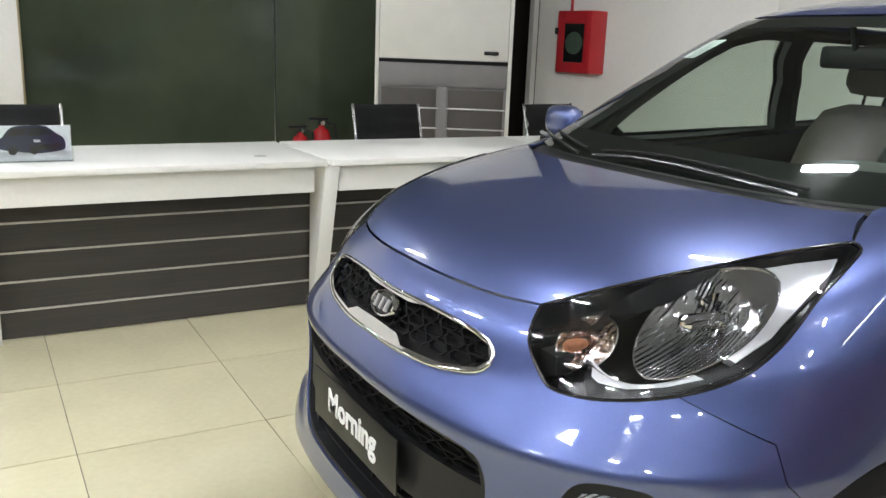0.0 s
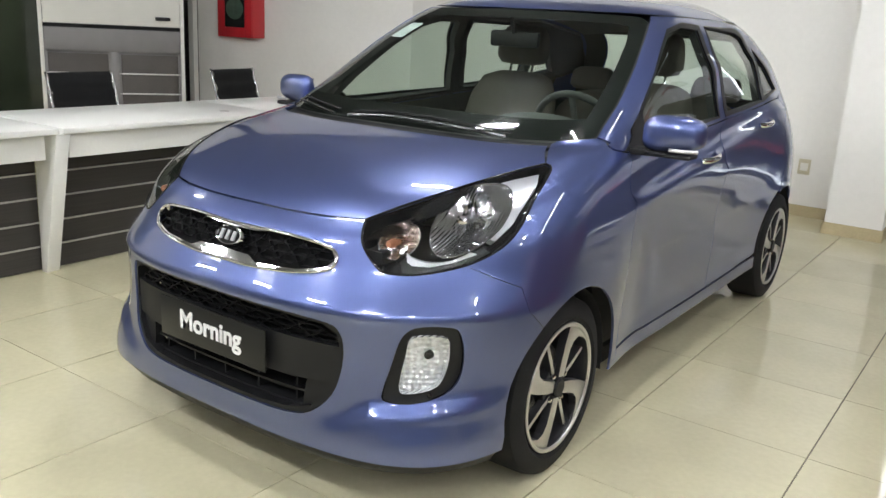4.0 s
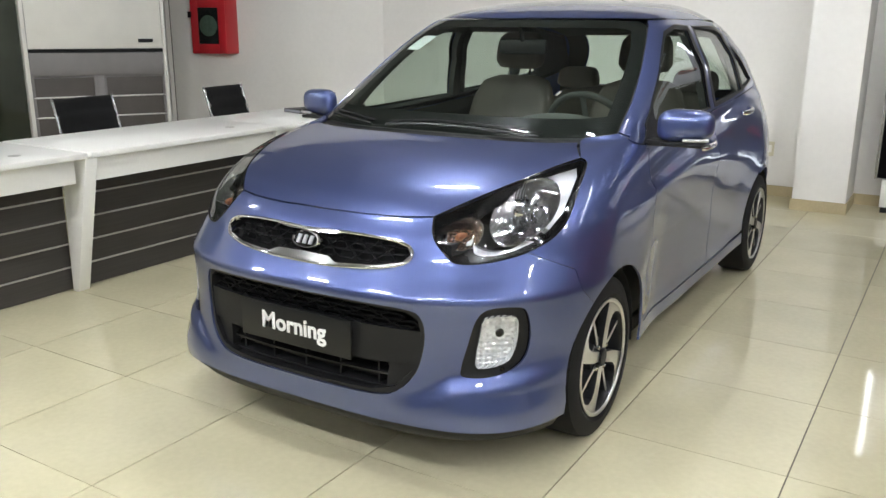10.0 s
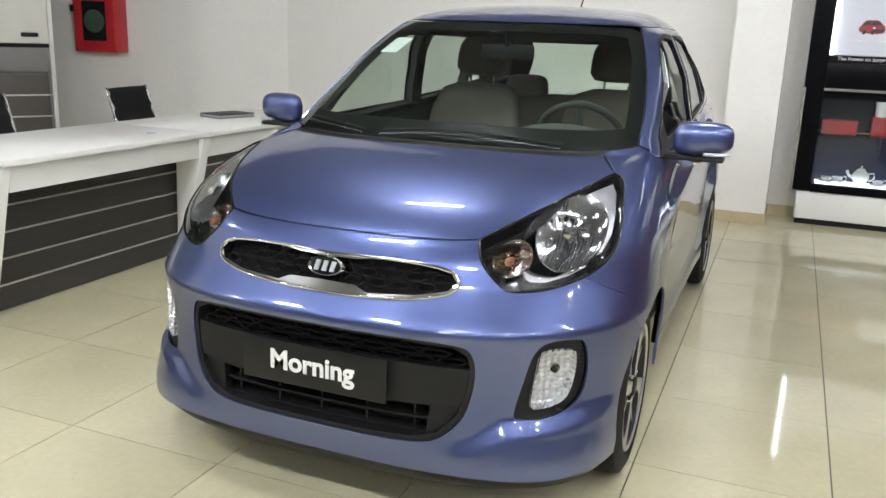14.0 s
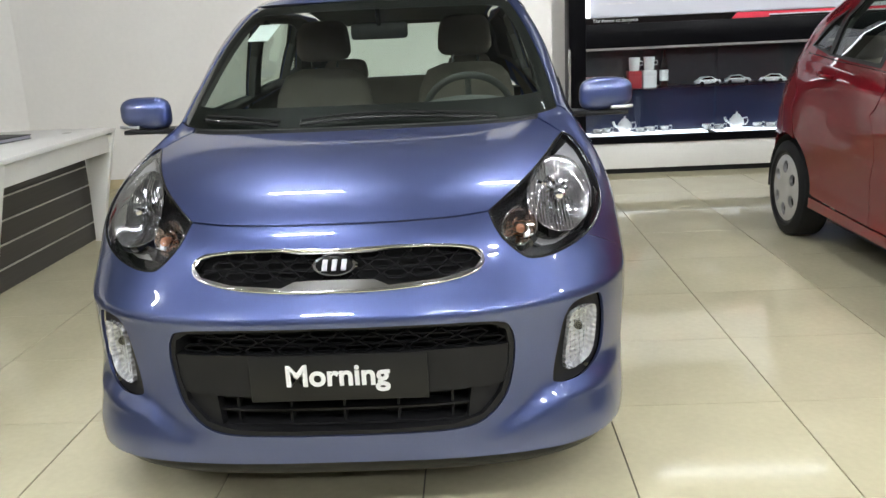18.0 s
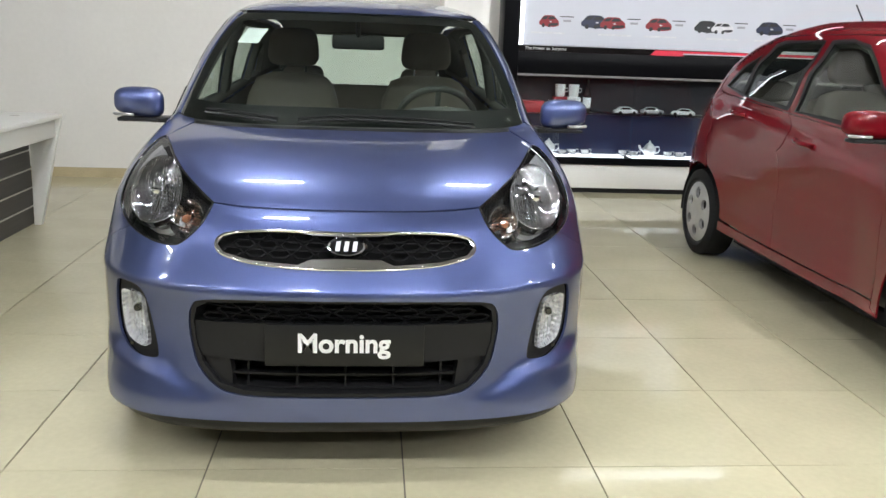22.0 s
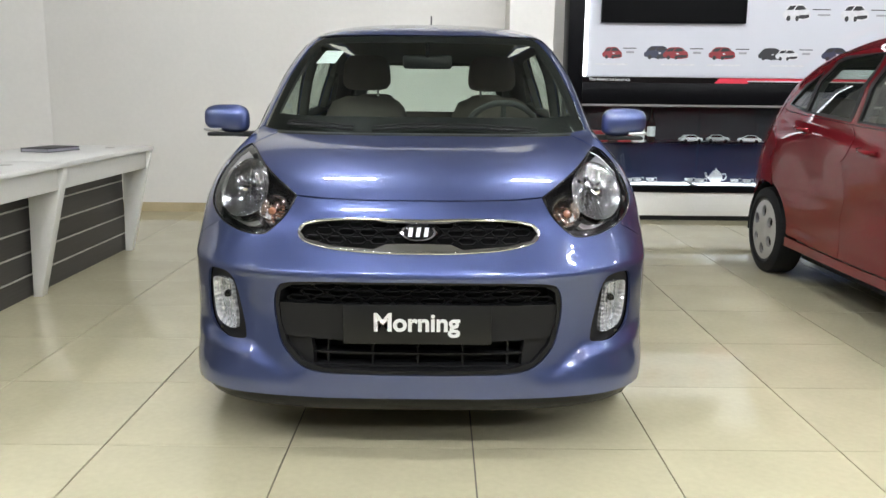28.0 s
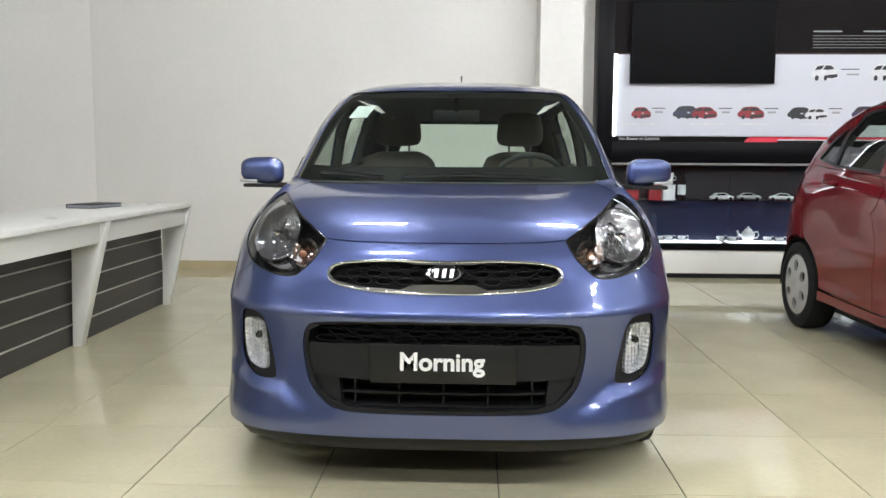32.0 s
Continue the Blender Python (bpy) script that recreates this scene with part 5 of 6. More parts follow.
def hex_mesh(x0, x1, z0, z1, pitch, row, clip, depth, lip=0.010, rim=0.0022):
    """A honeycomb of flat six-sided cells, seen from the front, set below the surface."""
    bm = bmesh.new()
    r, k = 0, z0 + row / 2
    while k < z1:
        x = x0 + (pitch / 2 if r % 2 else 0)
        while x < x1:
            if inside((x, k), clip) and inside((x - pitch * 0.3, k), clip) and inside((x + pitch * 0.3, k), clip):
                cx, w, h = x, pitch * 0.50 - 0.001, row * 0.98
                out = [(-w, 0), (-w * 0.62, h / 2), (w * 0.62, h / 2), (w, 0), (w * 0.62, -h / 2), (-w * 0.62, -h / 2)]
                rings = []
                for sc, dp in ((1.0, depth + lip), (1.0, depth), (0.84, depth), (0.78, depth + lip)):
                    ring = []
                    for px, pz in out:
                        f2 = sc if sc == 1 else 1 - (1 - sc) * (1.0 if abs(px) == w else 1.0)
                        a2, zz = cx + px * f2, k + pz * (f2 - (0.10 if sc < 1 else 0))
                        c = skin(*from_front(a2, zz))
                        ring.append(bm.verts.new((c.x, c.y + dp, c.z)))
                    rings.append(ring)
                for A, B in zip(rings, rings[1:]):
                    for q in range(6):
                        bm.faces.new((A[q], A[(q + 1) % 6], B[(q + 1) % 6], B[q]))
            x += pitch
        k += row
        r += 1
    bmesh.ops.recalc_face_normals(bm, faces=bm.faces)
    return bm


def on_front(x, z, out=0.0):
    c = skin(*from_front(x, z))
    return Vector((c.x, c.y - out, c.z))


def letters(text, size, m, material, parent, name="lettering", extrude=0.0012, fat=0.0):
    cu = bpy.data.curves.new(name, "FONT")
    cu.body, cu.size, cu.extrude, cu.align_x, cu.offset = text, size, extrude, "CENTER", fat
    tmp = bpy.data.objects.new(name, cu)
    me = bpy.data.meshes.new_from_object(tmp)
    bpy.data.objects.remove(tmp)
    me.materials.clear()
    me.materials.append(material)
    ob = new(name, me)
    ob.parent = parent
    ob.matrix_basis = m
    return ob


def front_details(car, alloy):
    # ---- upper grille
    full = spline_half(GRILLE)
    inner_half = [(0.0, 0.745), (0.09, 0.746), (0.135, 0.752), (0.22, 0.752), (0.307, 0.745), (0.350, 0.734), (0.366, 0.714), (0.348, 0.694), (0.267, 0.679), (0.19, 0.675), (0.135, 0.672), (0.10, 0.686), (0.0, 0.688)]
    inner = both(inner_half)
    # near-black sheet behind the mesh: the hollow's shade put into its colour
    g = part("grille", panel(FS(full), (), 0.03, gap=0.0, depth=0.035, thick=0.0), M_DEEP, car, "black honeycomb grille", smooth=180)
    part("grille_surround", panel(FS(full), [FS(inner)], 0.012, gap=0.0005, depth=-0.005, thick=0.02, warp=lambda a, z: 0.0), M_CHROME, g, "chrome grille surround", smooth=50)
    part("grille_ring", tube([skin(*from_front(x, z)) + Vector((0, -0.004, 0)) for x, z in spline2(full[::3], 3)], 0.0052, 8, True), M_CHROME, g, "bright chrome edge", smooth=180)
    part("grille_mesh", hex_mesh(-0.36, 0.36, 0.660, 0.760, 0.068, 0.0225, inner, 0.012), M_HONEY, g, "black plastic honeycomb")
    # ---- badge: a plain oval
    cen = on_front(0.0, 0.722)
    tip = Matrix.Translation((0, cen.y - 0.006, 0.722)) @ Euler((radians(-24), 0, 0)).to_matrix().to_4x4() @ Matrix.Diagonal((1, 1, 0.52, 1))
    badge = part("badge", lathe([(0.058, 0.012), (0.0585, 0.0), (0.053, -0.006), (0.047, -0.005), (0.045, 0.0), (0.0, 0.0)], 40, "y", tip), M_CHROME, car, "chrome oval badge", smooth=40)
    part("badge_field", lathe([(0.046, -0.001), (0.0, -0.003)], 40, "y", tip), M_GLOSSBLACK, badge, "black oval field")
    for bx in (-0.024, 0.0, 0.024):
        bmb = poly_prism([(bx - 0.008, -0.027), (bx + 0.004, -0.027), (bx + 0.008, 0.027), (bx - 0.004, 0.027)], "y", -0.0075, -0.002)
        bmesh.ops.transform(bmb, matrix=tip, verts=bmb.verts)
        part("badge_bar", bmb, M_SATIN, badge)
    # ---- lower intake
    ring = spline_half(INTAKE)
    # another near-black sheet, set deep, for the shade inside the intake
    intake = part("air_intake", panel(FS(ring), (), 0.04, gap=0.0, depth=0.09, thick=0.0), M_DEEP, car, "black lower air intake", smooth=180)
    frame_in = both([(0.0, 0.571), (0.25, 0.569), (0.39, 0.560), (0.424, 0.540), (0.433, 0.500), (0.428, 0.442), (0.408, 0.378), (0.358, 0.324), (0.285, 0.305), (0.15, 0.300), (0.0, 0.299)])
    part("intake_frame", panel(FS(ring), [FS(frame_in)], 0.02, gap=0.0005, depth=0.006, thick=0.06), M_BLACKPL, intake, "matt black frame", smooth=50)
    part("intake_mesh", hex_mesh(-0.45, 0.45, 0.505, 0.572, 0.083, 0.0215, frame_in, 0.020, 0.012), M_HONEY, intake, "black plastic honeycomb")
    band = both([(0.0, 0.507), (0.20, 0.506), (0.432, 0.500), (0.428, 0.442), (0.420, 0.400), (0.36, 0.396), (0.30, 0.394), (0.0, 0.392)])
    part("number_panel", panel(FS(band), (), 0.03, gap=0.0, depth=0.010, thick=0.03), M_BLACKPL, intake, "matt black plate mount", smooth=50)
    for s in (1, -1):
        cheek = [(0.420, 0.400), (0.408, 0.378), (0.358, 0.324), (0.325, 0.312), (0.335, 0.395)]
        part("intake_cheek", sided(s, FS(cheek), (), 0.03, gap=0.0, depth=0.022, thick=0.03), M_BLACKPL, intake, "black filler panel", smooth=50)
    for z in (0.346, 0.306):
        pts = [on_front(x, z, -0.035) for x in np.linspace(-0.34, 0.34, 15)]
        bmv = bmesh.new()
        rows = [[bmv.verts.new(p + Vector((0, dy, dz))) for p in pts] for dy, dz in ((0, -0.003), (0, 0.003), (0.05, 0.004), (0.05, -0.004))]
        for A, B in zip(rows, rows[1:] + rows[:1]):
            for q in range(14):
                bmv.faces.new((A[q], A[q + 1], B[q + 1], B[q]))
        bmesh.ops.recalc_face_normals(bmv, faces=bmv.faces)
        part("louvre", bmv, M_BLACKPL, intake, "thin black horizontal bar")
    for x in (-0.28, -0.14, 0.0, 0.14, 0.28):
        p = on_front(x, 0.345, -0.045)
        part("strut", boxes(((x - 0.003, p.y, 0.295), (x + 0.003, p.y + 0.04, 0.395))), M_BLACKPL, intake)
    # ---- name plate
    if alloy:
        py = on_front(0, 0.45).y - 0.006
        bmp = bmesh.new()
        bm_box(bmp, (-0.224, py - 0.004, 0.390), (0.224, py, 0.512), 0.0015)
        plate = part("plate", bmp, M_PLATE, car, "flat black show plate with white lettering")
        letters("Morning", 0.078, pose(-0.004, py - 0.0045, 0.432, 90), M_LETTER, plate, fat=0.0022)
    # ---- fog lamps
    lens = [(0.602, 0.548), (0.662, 0.551), (0.674, 0.525), (0.668, 0.45), (0.648, 0.408), (0.588, 0.395), (0.580, 0.43), (0.590, 0.50)]
    for s in (1, -1):
        ln = FS(spline2(lens, 3))
        fog = part("fog_lamp", sided(s, FS(spline2(FOG, 4)), [ln], 0.015, gap=0.0005, depth=0.012, thick=0.012), M_BLACKPL, car, "black fog lamp bezel", smooth=50)
        part("fog_reflector", sided(s, ln, (), 0.012, gap=0.0, depth=0.030, thick=-0.03), M_FOGFACET, fog, "faceted chrome reflector", smooth=180)
        c = on_front(0.622, 0.495, -0.028)
        part("fog_bulb", lathe([(0.0, -0.006), (0.011, -0.004), (0.012, 0.01)], 16, "y", Matrix.Translation((c.x * s, c.y, c.z))), M_GLOSSBLACK, fog)
        c = on_front(0.640, 0.388, -0.008)
        part("fog_plug", lathe([(0.0, -0.003), (0.006, -0.002), (0.007, 0.004)], 12, "y", Matrix.Translation((c.x * s, c.y, c.z))), M_GLOSSBLACK, fog, "small round black plug")
        part("fog_lens", sided(s, ln, (), 0.02, gap=-0.0005, depth=0.010, thick=0.0), M_LENS, fog, "clear lens", smooth=180)
        # ---- head lamps
        line = FS(LAMP_TOP) + FS(LAMP_LOW[1:-1])
        bowls = ((0.592, 0.822, 0.090, 0.16, "main_reflector", "round faceted chrome reflector"), (0.474, 0.764, 0.047, 0.085, "indicator_reflector", "small faceted chrome reflector"))
        around = [2 * math.pi * k / 32 for k in range(32)]
        holes = [FS([(b[0] + 1.05 * b[2] * math.cos(t), b[1] + 0.987 * b[2] * math.sin(t)) for t in around]) for b in bowls]
        lamp = part("headlamp", sided(s, line, holes, 0.02, gap=0.001, depth=0.058, thick=-0.055), M_LAMPBLACK, car, "large swept headlamp with clear lens", smooth=60)
        seal = [skin(*p) for p in line]
        part("lamp_seal", tube([(s * p.x, p.y, p.z) for p in seal], 0.0035, 6, True), M_GLOSSBLACK, lamp, "black lens edge", smooth=180)
        for cx, cz, rr, apex, nm, lab in bowls:
            rim = [(cx + rr * math.cos(t), cz + rr * 0.94 * math.sin(t)) for t in around]
            mouth = [on_front(x, z, -0.030 if nm[0] == "m" else -0.060) for x, z in rim]
            mid = on_front(cx, cz).y
            lean = 0.8 * (on_front(cx, cz + rr * 0.9).y - on_front(cx, cz - rr * 0.9).y) / (1.8 * rr)
            for p in mouth:
                p.y = max(p.y - 0.012, mid + 0.065 + lean * (p.z - cz)) if nm[0] == "m" else p.y
            tipy = on_front(cx, cz).y + apex * 0.75
            bowl, rings = bmesh.new(), []
            rnd = random.Random(7)
            for f in (1.0, 0.90, 0.79, 0.66, 0.52, 0.36, 0.17):
                jog = [rnd.uniform(-0.0035, 0.0035) * (f < 1) for p in mouth]
                rings.append([bowl.verts.new((s * (cx + (p.x - cx) * f), p.y * f ** 2.2 + tipy * (1 - f ** 2.2) + j, cz + (p.z - cz) * f)) for p, j in zip(mouth, jog)])
            for A, B in zip(rings, rings[1:]):
                for k in range(32):
                    bowl.faces.new((A[k], A[(k + 1) % 32], B[(k + 1) % 32], B[k]))
            bowl.faces.new(rings[-1])
            bmesh.ops.recalc_face_normals(bowl, faces=bowl.faces)
            part(nm, bowl, M_FACET if nm[0] == "m" else M_AMBERFACET, lamp, lab, smooth=8)
            ring = tube([(s * p.x, p.y - 0.002, p.z) for p in mouth], 0.0022, 6, True)
            part("reflector_rim", ring, M_CHROME, lamp, "thin chrome rim", smooth=180)
            at = Matrix.Translation((s * cx, tipy - apex * 0.52, cz))
            if nm[0] == "m":
                part("lamp_bulb", lathe([(0.0, -0.004), (0.010, -0.002), (0.0165, 0.006), (0.0165, 0.030), (0.012, 0.09)], 18, "y", at), M_CHROME, lamp, "chrome bulb shield")
            else:
                part("indicator_bulb", lathe([(0.0, -0.006), (0.008, -0.004), (0.012, 0.004), (0.012, 0.022), (0.008, 0.04)], 18, "y", at), M_AMBER, lamp, "amber bulb")
        part("lamp_bezel", sided(s, line, holes, 0.011, gap=0.002, depth=0.052, thick=0.01), M_LAMPBLACK, lamp, "gloss black inner bezel", smooth=60)
        C, rr = (0.592, 0.822), 0.094
        rim = [(C[0] + rr * math.cos(radians(t)), C[1] + rr * 0.94 * math.sin(radians(t))) for t in range(100, -21, -8)]
        side = rim + [(0.692, 0.785), (0.703, 0.825), (0.693, 0.872), (0.672, 0.914), (0.650, 0.934), (0.620, 0.925), (0.590, 0.912)]
        part("lamp_side_panel", sided(s, FS(side), (), 0.012, gap=0.0, depth=0.013, thick=0.03), M_SATIN, lamp, "satin silver bezel", smooth=60)
        rim = [(C[0] + rr * math.cos(radians(t)), C[1] + rr * 0.94 * math.sin(radians(t))) for t in range(-42, -142, -8)]
        tray = rim + [(0.528, 0.752), (0.534, 0.734), (0.548, 0.726), (0.590, 0.724), (0.640, 0.736), (0.676, 0.756)]
        part("lamp_tray", sided(s, FS(tray), (), 0.012, gap=0.0, depth=0.036, thick=0.02), M_SATIN, lamp, "silver lower bezel", smooth=60)
        link = [(0.504, 0.800), (0.522, 0.806), (0.518, 0.760), (0.506, 0.758), (0.505, 0.772), (0.513, 0.775), (0.514, 0.788), (0.504, 0.787)]
        part("lamp_link", sided(s, FS(link), (), 0.015, gap=0.0, depth=0.044, thick=0.01), M_SATIN, lamp, "satin silver bridge", smooth=60)
        part("lamp_lens", sided(s, line, (), 0.02, gap=0.002, depth=0.0005, thick=0.0), M_LENS, lamp, "clear plastic lens", smooth=180)
    # ---- lower lip
    lip = SS([(0.268, 0.204)]) + FS([(0.66, 0.206), (0.50, 0.211), (0.2, 0.209), (0.0, 0.209)])
    low = SS([(0.262, 0.160)]) + FS([(0.66, 0.155), (0.50, 0.152), (0.2, 0.150), (0.0, 0.150)])
    half = lip
    outline = half + [(-a, z) for a, z in half[::-1] if a > 1e-6] + [(-a, z) for a, z in low] + [(a, z) for a, z in low[::-1] if a > 1e-6]
    part("valance", panel(outline, (), 0.03, gap=0.0005, depth=0.010, thick=0.05), M_BLACKPL, car, "black lower lip", smooth=180)
    # ---- wipers
    for pts in (((-0.54, 1.018), (-0.42, 1.013), (-0.27, 1.000)), ((-0.20, 1.000), (-0.06, 1.011), (0.10, 1.012), (0.28, 1.006), (0.44, 0.996))):
        wp = part("wiper", tube([on_front(x, z, 0.016) for x, z in spline2(pts, 5, False)], 0.0055, 8), M_WIPER, car, "black wiper arm and blade")
        part("wiper_blade", tube([on_front(x, z + 0.012, 0.008) for x, z in spline2(pts, 5, False)], 0.004, 6), M_DEEP, wp, "black rubber blade")
    cowl = FS([(0.575, 0.9855), (0.50, 0.984), (0.25, 0.984), (0.0, 0.984)])
    cowl2 = FS([(0.578, 0.994), (0.55, 0.994), (0.30, 0.994), (0.0, 0.994)])
    part("cowl", panel(cowl + [(-a, z) for a, z in cowl[::-1] if a > 1e-6] + [(-a, z) for a, z in cowl2] + [(a, z) for a, z in cowl2[::-1] if a > 1e-6], (), 0.03, gap=0.0, depth=0.012, thick=0.02), M_BLACKPL, car, "black cowl panel", smooth=180)
    # ---- mirrors
    MY = 1.075
    for s in (1, -1):
        bmm = bmesh.new()
        bmesh.ops.create_icosphere(bmm, subdivisions=4, radius=1.0)
        for v in bmm.verts:
            c = v.co
            q = (abs(c.x) ** 3.2 + abs(c.y) ** 2.6 + abs(c.z) ** 3.2) ** (1 / 3.0)
            c = c / q
            taper = 1.0 - 0.16 * (c.x + 1) / 2
            v.co = Vector((s * (0.850 + 0.098 * c.x), MY + (0.055 if c.y < 0 else 0.035) * c.y + 0.03 * (c.x + 1) / 2, 1.022 + (0.068 if c.z > 0 else 0.058) * c.z * taper + 0.004 * c.x))
        bmesh.ops.recalc_face_normals(bmm, faces=bmm.faces)
        mir = part("door_mirror", bmm, M_BLUE if alloy else M_RED, car, "painted door mirror shell", smooth=180)
        base = bmesh.new()
        for x0, x1, y0, y1, z0, z1 in ((0.772, 0.925, MY - 0.04, MY + 0.04, 0.952, 0.968),):
            bm_box(base, (min(s * x0, s * x1), y0, z0), (max(s * x0, s * x1), y1, z1), 0.006)
        part("mirror_base", base, M_BLACKPL, mir, "black mirror underside")
        arm = poly_prism([(0.690 * s, MY - 0.05), (0.80 * s, MY - 0.03), (0.80 * s, MY + 0.03), (0.690 * s, MY + 0.06)], "z", 0.950, 0.972, 0.004)
        part("mirror_arm", arm, M_BLACKPL, mir, "black mirror arm")
        sail = panel((SS if s > 0 else (lambda p: mirror(SS(p))))([(0.99, 0.958), (1.19, 0.962), (1.19, 1.085), (1.09, 1.022)]), (), 0.03, gap=0.0, depth=-0.006, thick=0.02)
        part("mirror_sail", sail, M_BLACKPL, mir, "black corner trim", smooth=60)
        part("mirror_indicator", tube([(s * (0.85 + 0.090 * t), MY + 0.015 * t - 0.052 * math.sqrt(max(0, 1 - (t * 0.9) ** 4)), 0.980) for t in np.linspace(0.1, 1.0, 8)], 0.006, 8), M_SATIN, mir, "clear indicator strip")
        bmg = bmesh.new()
        bm_box(bmg, (min(s * 0.78, s * 0.92), MY + 0.033, 0.975), (max(s * 0.78, s * 0.92), MY + 0.038, 1.07), 0.002)
        part("mirror_glass", bmg, M_CHROME, mir, "mirror glass")
        # ---- door handles
        for hy, hz in ((1.74, 0.868), (2.60, 0.945)):
            pts = []
            for t in np.linspace(0, 1, 9):
                y = hy - 0.09 + 0.18 * t
                z = hz + 0.012 * t
                pts.append(Vector((s * (skin(*from_side(y, z)).x + 0.004 + 0.030 * math.sin(math.pi * t) ** 0.5), y, z)))
            hd = part("door_handle", tube(pts, 0.0125, 10), M_CHROME if alloy else M_RED, car, "polished pull handle" if alloy else "body-coloured pull handle", smooth=180)
    # ---- antenna, underside
    part("antenna", tube([(0.0, 2.62, 1.444), (0.0, 2.70, 1.52), (0.0, 2.78, 1.60)], 0.004, 8), M_BLACKPL, car, "thin black roof antenna")
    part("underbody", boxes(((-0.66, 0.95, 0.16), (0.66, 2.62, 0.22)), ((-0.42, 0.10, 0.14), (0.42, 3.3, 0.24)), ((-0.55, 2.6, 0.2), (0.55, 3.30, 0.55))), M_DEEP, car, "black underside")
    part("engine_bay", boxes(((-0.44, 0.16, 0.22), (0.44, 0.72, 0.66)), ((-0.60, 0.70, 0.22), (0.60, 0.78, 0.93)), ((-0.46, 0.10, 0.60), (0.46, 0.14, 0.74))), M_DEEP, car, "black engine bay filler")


def seat_shape(parent, x, y, w, h, lean, head=True):
    st = part("seat_back", seat_block(x, y, 0.52, w, 0.16, h, lean), M_SEAT, parent, "beige cloth seat back", smooth=180)
    part("seat_cushion", seat_block(x, y - 0.28, 0.36, w, 0.52, 0.18, 0), M_SEAT, st, "beige cloth cushion", smooth=180)
    if head:
        part("headrest", seat_block(x, y + lean * (h + 0.10), 0.55 + h, w * 0.52, 0.11, 0.19, lean * 0.3), M_SEAT, st, "beige cloth headrest", smooth=180)
        for k in (-0.06, 0.06):
            part("headrest_post", tube([(x + k, y + lean * h, 0.48 + h), (x + k, y + lean * (h + 0.1), 0.60 + h)], 0.006, 8), M_STEEL, st)


def seat_block(x, y, z, w, d, h, lean):
    bm = bmesh.new()
    bmesh.ops.create_icosphere(bm, subdivisions=3, radius=1.0)
    for v in bm.verts:
        c = v.co / ((abs(v.co.x) ** 5 + abs(v.co.y) ** 3 + abs(v.co.z) ** 5) ** (1 / 5))
        c = Vector((min(1, max(-1, c.x)), min(1.1, max(-1.1, c.y)), min(1, max(-1, c.z))))
        k = (c.z + 1) / 2
        v.co = Vector((x + c.x * w / 2 * (1 - 0.14 * k * k), y + c.y * d / 2 * (1 - 0.3 * k) + lean * h * k - 0.03 * (c.x ** 2) * (1 if c.y < 0 else 0), z + h * k))
    return bm


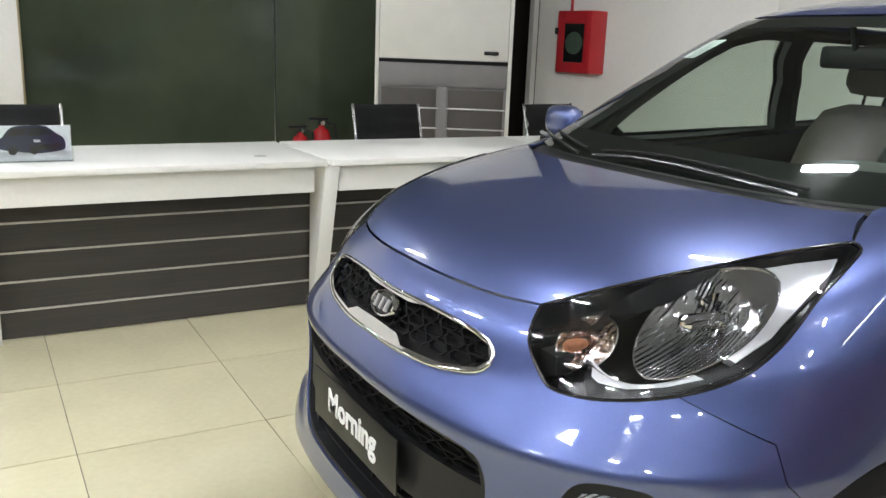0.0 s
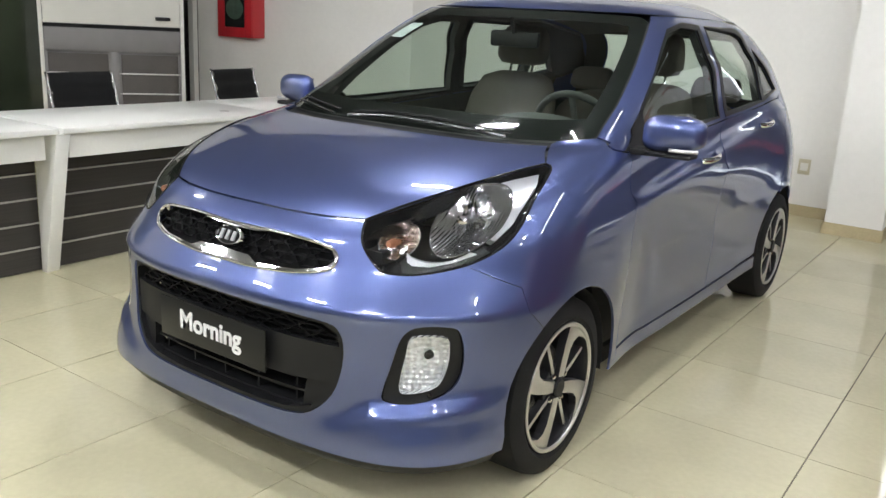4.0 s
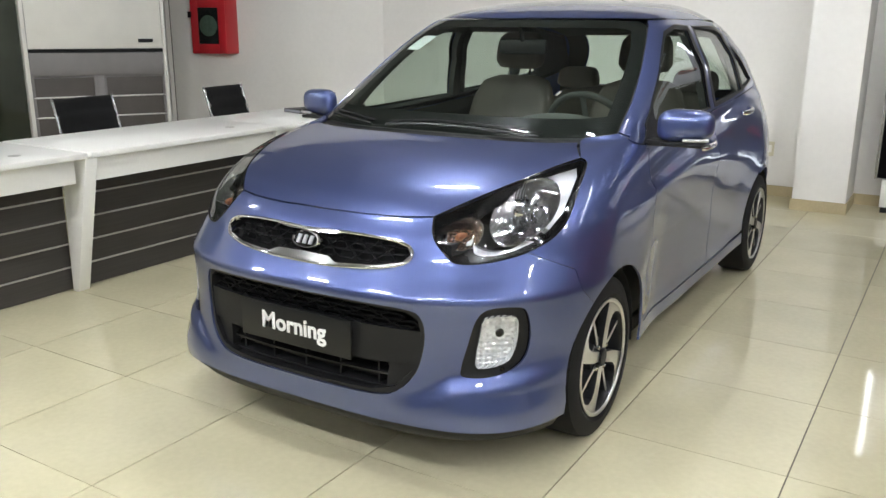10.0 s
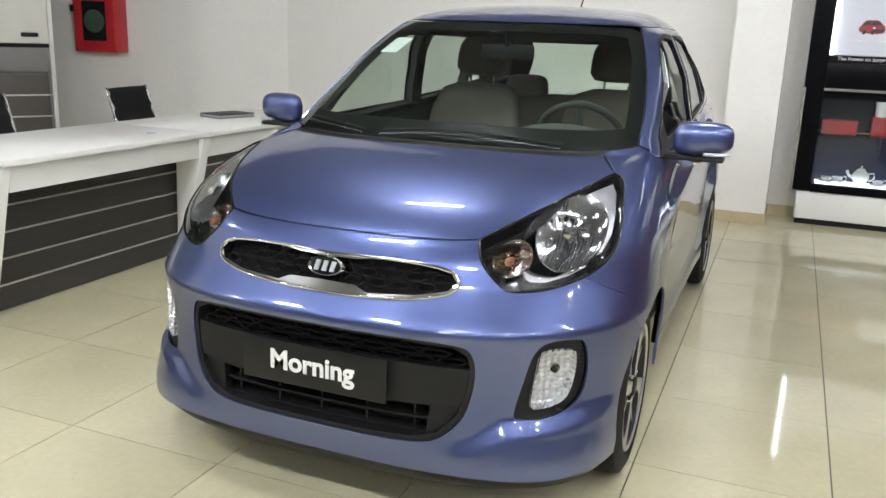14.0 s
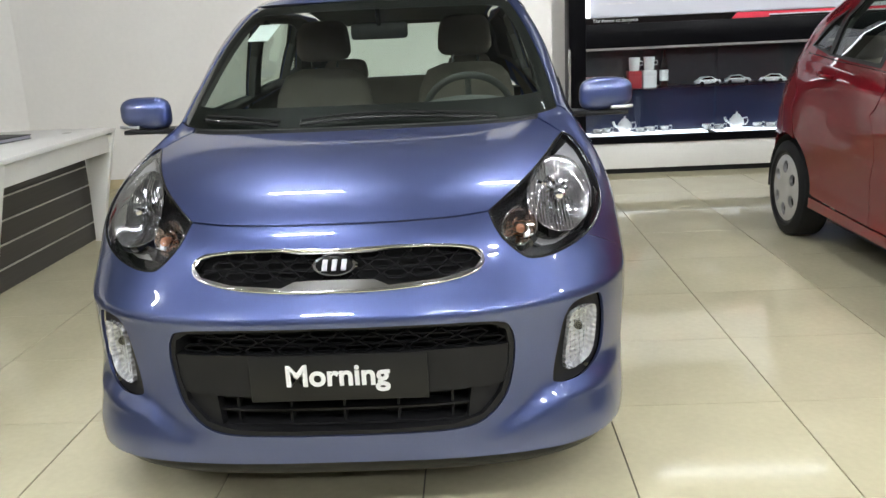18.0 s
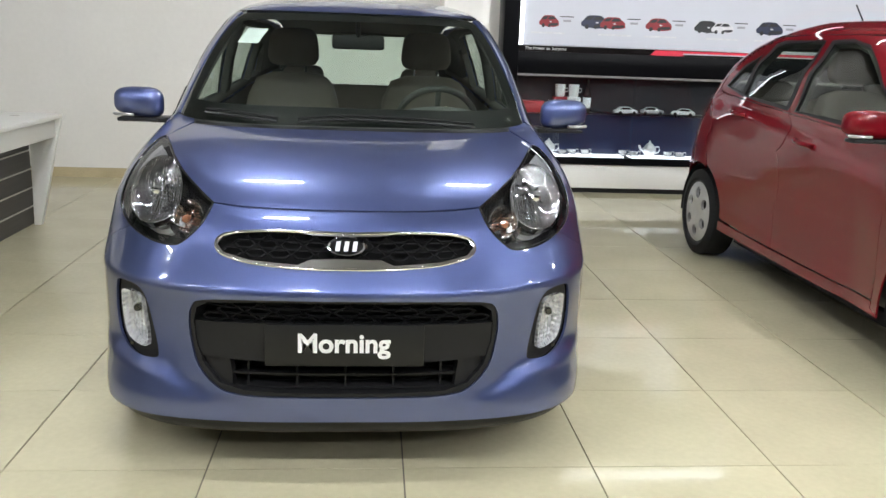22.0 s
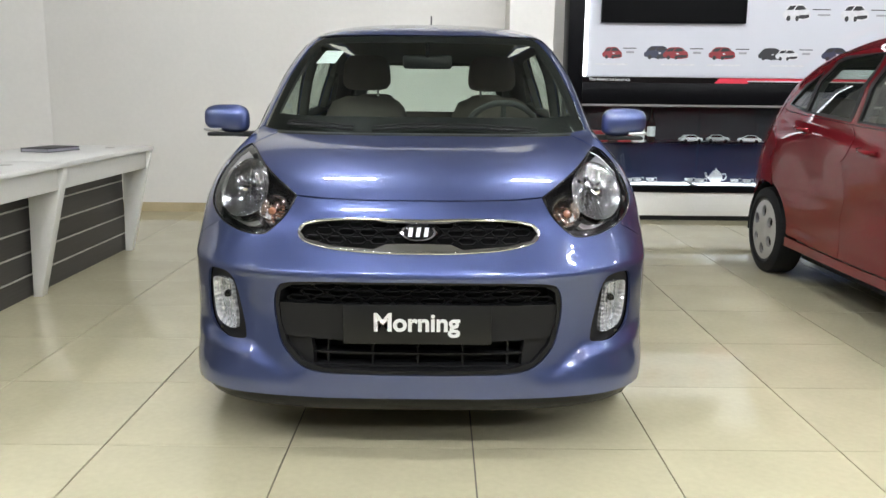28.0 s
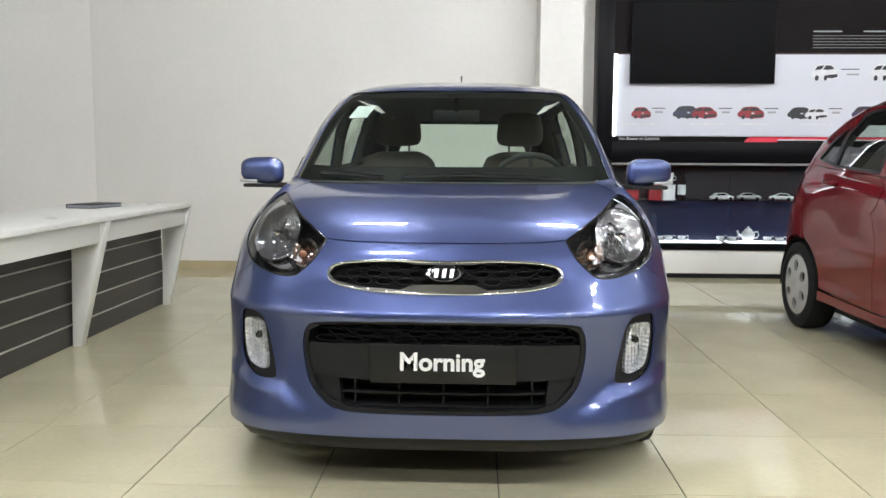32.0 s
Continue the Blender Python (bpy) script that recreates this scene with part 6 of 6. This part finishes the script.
def cabin(car):
    seat_shape(car, -0.34, 1.92, 0.50, 0.60, 0.30)
    seat_shape(car, 0.34, 1.92, 0.50, 0.60, 0.30)
    bench = part("rear_seat", seat_block(0.0, 2.80, 0.42, 1.18, 0.20, 0.60, 0.28), M_SEAT, car, "beige cloth rear bench", smooth=180)
    for x in (-0.36, 0.36):
        part("headrest", seat_block(x, 2.98, 1.00, 0.26, 0.10, 0.13, 0.1), M_SEAT, bench, "beige cloth headrest", smooth=180)
    # dashboard
    dash = poly_prism([(0.74, 0.80), (0.72, 0.955), (0.95, 0.985), (1.12, 1.00), (1.24, 0.985), (1.28, 0.93), (1.26, 0.60), (1.0, 0.58)], "x", -0.64, 0.64, 0.02)
    db = part("dashboard", dash, M_DASH, car, "grey moulded dashboard")
    hood = bmesh.new()
    bmesh.ops.create_icosphere(hood, subdivisions=3, radius=1.0)
    for v in hood.verts:
        v.co = Vector((0.35 + 0.20 * v.co.x, 1.10 + 0.13 * v.co.y, 0.985 + 0.055 * v.co.z))
    part("instrument_hood", hood, M_DASH, db, "grey instrument cowl", smooth=180)
    m = Matrix.Translation((0.35, 1.40, 0.945)) @ Euler((radians(-62), 0, 0)).to_matrix().to_4x4()
    wheel_pts = [m @ Vector((0.175 * math.cos(t), 0.175 * math.sin(t), 0)) for t in (2 * math.pi * k / 40 for k in range(40))]
    sw = part("steering_wheel", tube(wheel_pts, 0.014, 10, True), M_TRIM, car, "grey steering wheel", smooth=180)
    hub = bmesh.new()
    bm_box(hub, (-0.075, -0.06, -0.03), (0.075, 0.06, 0.012), 0.02, m)
    part("steering_hub", hub, M_DASH, sw)
    for t in (0, 180, 270):
        part("steering_spoke", tube([m @ Vector((0.05 * math.cos(radians(t)), 0.05 * math.sin(radians(t)), -0.005)), m @ Vector((0.17 * math.cos(radians(t)), 0.17 * math.sin(radians(t)), 0))], 0.012, 8), M_DASH, sw)
    part("steering_column", tube([m @ Vector((0, 0, -0.02)), (0.35, 1.15, 0.86)], 0.03, 10), M_TRIM, sw)
    # inside mirror
    mm = bmesh.new()
    bm_box(mm, (-0.115, 1.45, 1.25), (0.115, 1.475, 1.315), 0.014)
    im = part("inside_mirror", mm, M_BLACKPL, car, "black inside mirror")
    part("mirror_stem", tube([(0, 1.46, 1.30), (0, 1.425, 1.38)], 0.010, 8), M_BLACKPL, im)
    stk = FS([(-0.495, 1.270), (-0.405, 1.270), (-0.372, 1.330), (-0.462, 1.330)])
    part("sticker", panel(stk, (), 0.03, gap=0.0, depth=0.006, thick=0.0), M_PAPER, car, "white paper windscreen sticker", smooth=180)
    # linings
    for s in (1, -1):
        lining = SS([(1.02, 0.965), (1.3, 0.975), (2.03, 1.008), (2.98, 1.07), (3.0, 0.40), (2.0, 0.30), (1.0, 0.30)])
        part("door_lining", sided(s, lining, (), 0.06, gap=0.0, depth=0.07, thick=0.0), M_TRIM, car, "grey door lining", smooth=180)
        line = FS([(0.680, 0.987), (0.650, 1.005), (0.634, 1.10), (0.606, 1.20), (0.566, 1.30), (0.522, 1.378)])
        line += SS([(1.75, 1.395), (2.6, 1.383), (3.0, 1.325), (3.19, 1.19), (3.23, 1.12), (2.98, 1.052), (2.03, 0.997), (1.3, 0.962), (1.02, 0.957)])
        w1 = SS([(1.125, 0.990), (1.60, 1.000), (1.970, 1.016), (1.940, 1.20), (1.888, 1.355), (1.72, 1.362), (1.59, 1.335), (1.41, 1.228), (1.23, 1.10)])
        w2 = SS([(2.09, 1.024), (2.40, 1.041), (2.640, 1.056), (2.640, 1.15), (2.625, 1.245), (2.53, 1.335), (2.40, 1.355), (2.00, 1.362), (2.045, 1.20)])
        w3 = SS([(2.69, 1.064), (2.955, 1.095), (2.845, 1.205), (2.70, 1.27)])
        part("pillar_trim", sided(s, line, [w1, w2, w3], 0.04, gap=0.0, depth=0.0125, thick=0.03), M_TRIM, car, "grey pillar trim", smooth=180)
    liner = bmesh.new()
    grid = [[liner.verts.new((x * (0.50 - 0.06 * v * v), 1.46 + 1.5 * v, 1.405 + 0.030 * (1 - x * x) - (0.05 if v < 0.5 else 0.10) * (2 * v - 1) ** 2)) for x in np.linspace(-1, 1, 9)] for v in np.linspace(0, 1, 9)]
    for A, B in zip(grid, grid[1:]):
        for k in range(8):
            liner.faces.new((A[k], A[k + 1], B[k + 1], B[k]))
    part("headliner", liner, M_LINER, car, "light grey headliner", smooth=180)
    part("cabin_floor", boxes(((-0.66, 0.8, 0.24), (0.66, 3.2, 0.28)), ((-0.66, 3.05, 0.28), (0.66, 3.25, 0.92))), M_TRIM, car, "dark cabin carpet and rear shelf")


CAR_X = -0.02
blue = build_car("blue_car", "metallic blue five-door hatchback with a black lower intake", M_BLUE, pose(CAR_X, 0, 0), True)
red = copy_thing(blue, pose(2.94, -0.09, 0))
red.name = "red_car"
tagged(red, "dark red five-door hatchback with silver wheel covers", "car")
repaint = {}
for ob in list(red.children_recursive):
    if ob.name.split(".")[0] in ("plate", "lettering", "wheel", "tyre", "rim", "brake_disc", "wheel_well", "rim_lip", "hub_dish", "spoke", "thin_spoke", "wheel_bolt", "hub_cap", "sticker"):
        bpy.data.objects.remove(ob)
    elif ob.data and (ob.data.materials[0] == M_BLUE or ob.name.startswith("door_handle")):
        if ob.data.name not in repaint:
            repaint[ob.data.name] = ob.data.copy()
            repaint[ob.data.name].materials[0] = M_RED
        ob.data = repaint[ob.data.name]
        if ob.name.startswith("door_handle"):
            ob["label"] = "body-coloured pull handle"
for y in (HUB_F, HUB_R):
    for sd in (1, -1):
        wheel(red, y, sd, False)

# ---------------------------------------------------------------- floor tiles
def floor_tile():
    bm = boxes(((-0.2985, -0.2985, -0.006), (0.2985, 0.2985, 0)))
    return mesh_of("tile", bm, M_TILE)


floor_ob = structure("floor", boxes(((-8.9, -6.9, -0.0058), (-8.8, -6.8, -0.004))), M_GROUT, "glossy cream porcelain tile floor with dark joints", "floor")
tile_mesh = floor_tile()
for i in range(-16, 14):
    for j in range(-12, 9):
        t = new("tile", tile_mesh)
        t.parent = floor_ob
        t.matrix_basis = pose(0.763 + 0.3 + 0.602 * i, 0.33 + 0.6 * j, 0)

letters("The Power to Surprise", 0.040, pose(1.555, DY + 0.038, 1.262, 90), M_LETTER, disp, "slogan", 0.001)
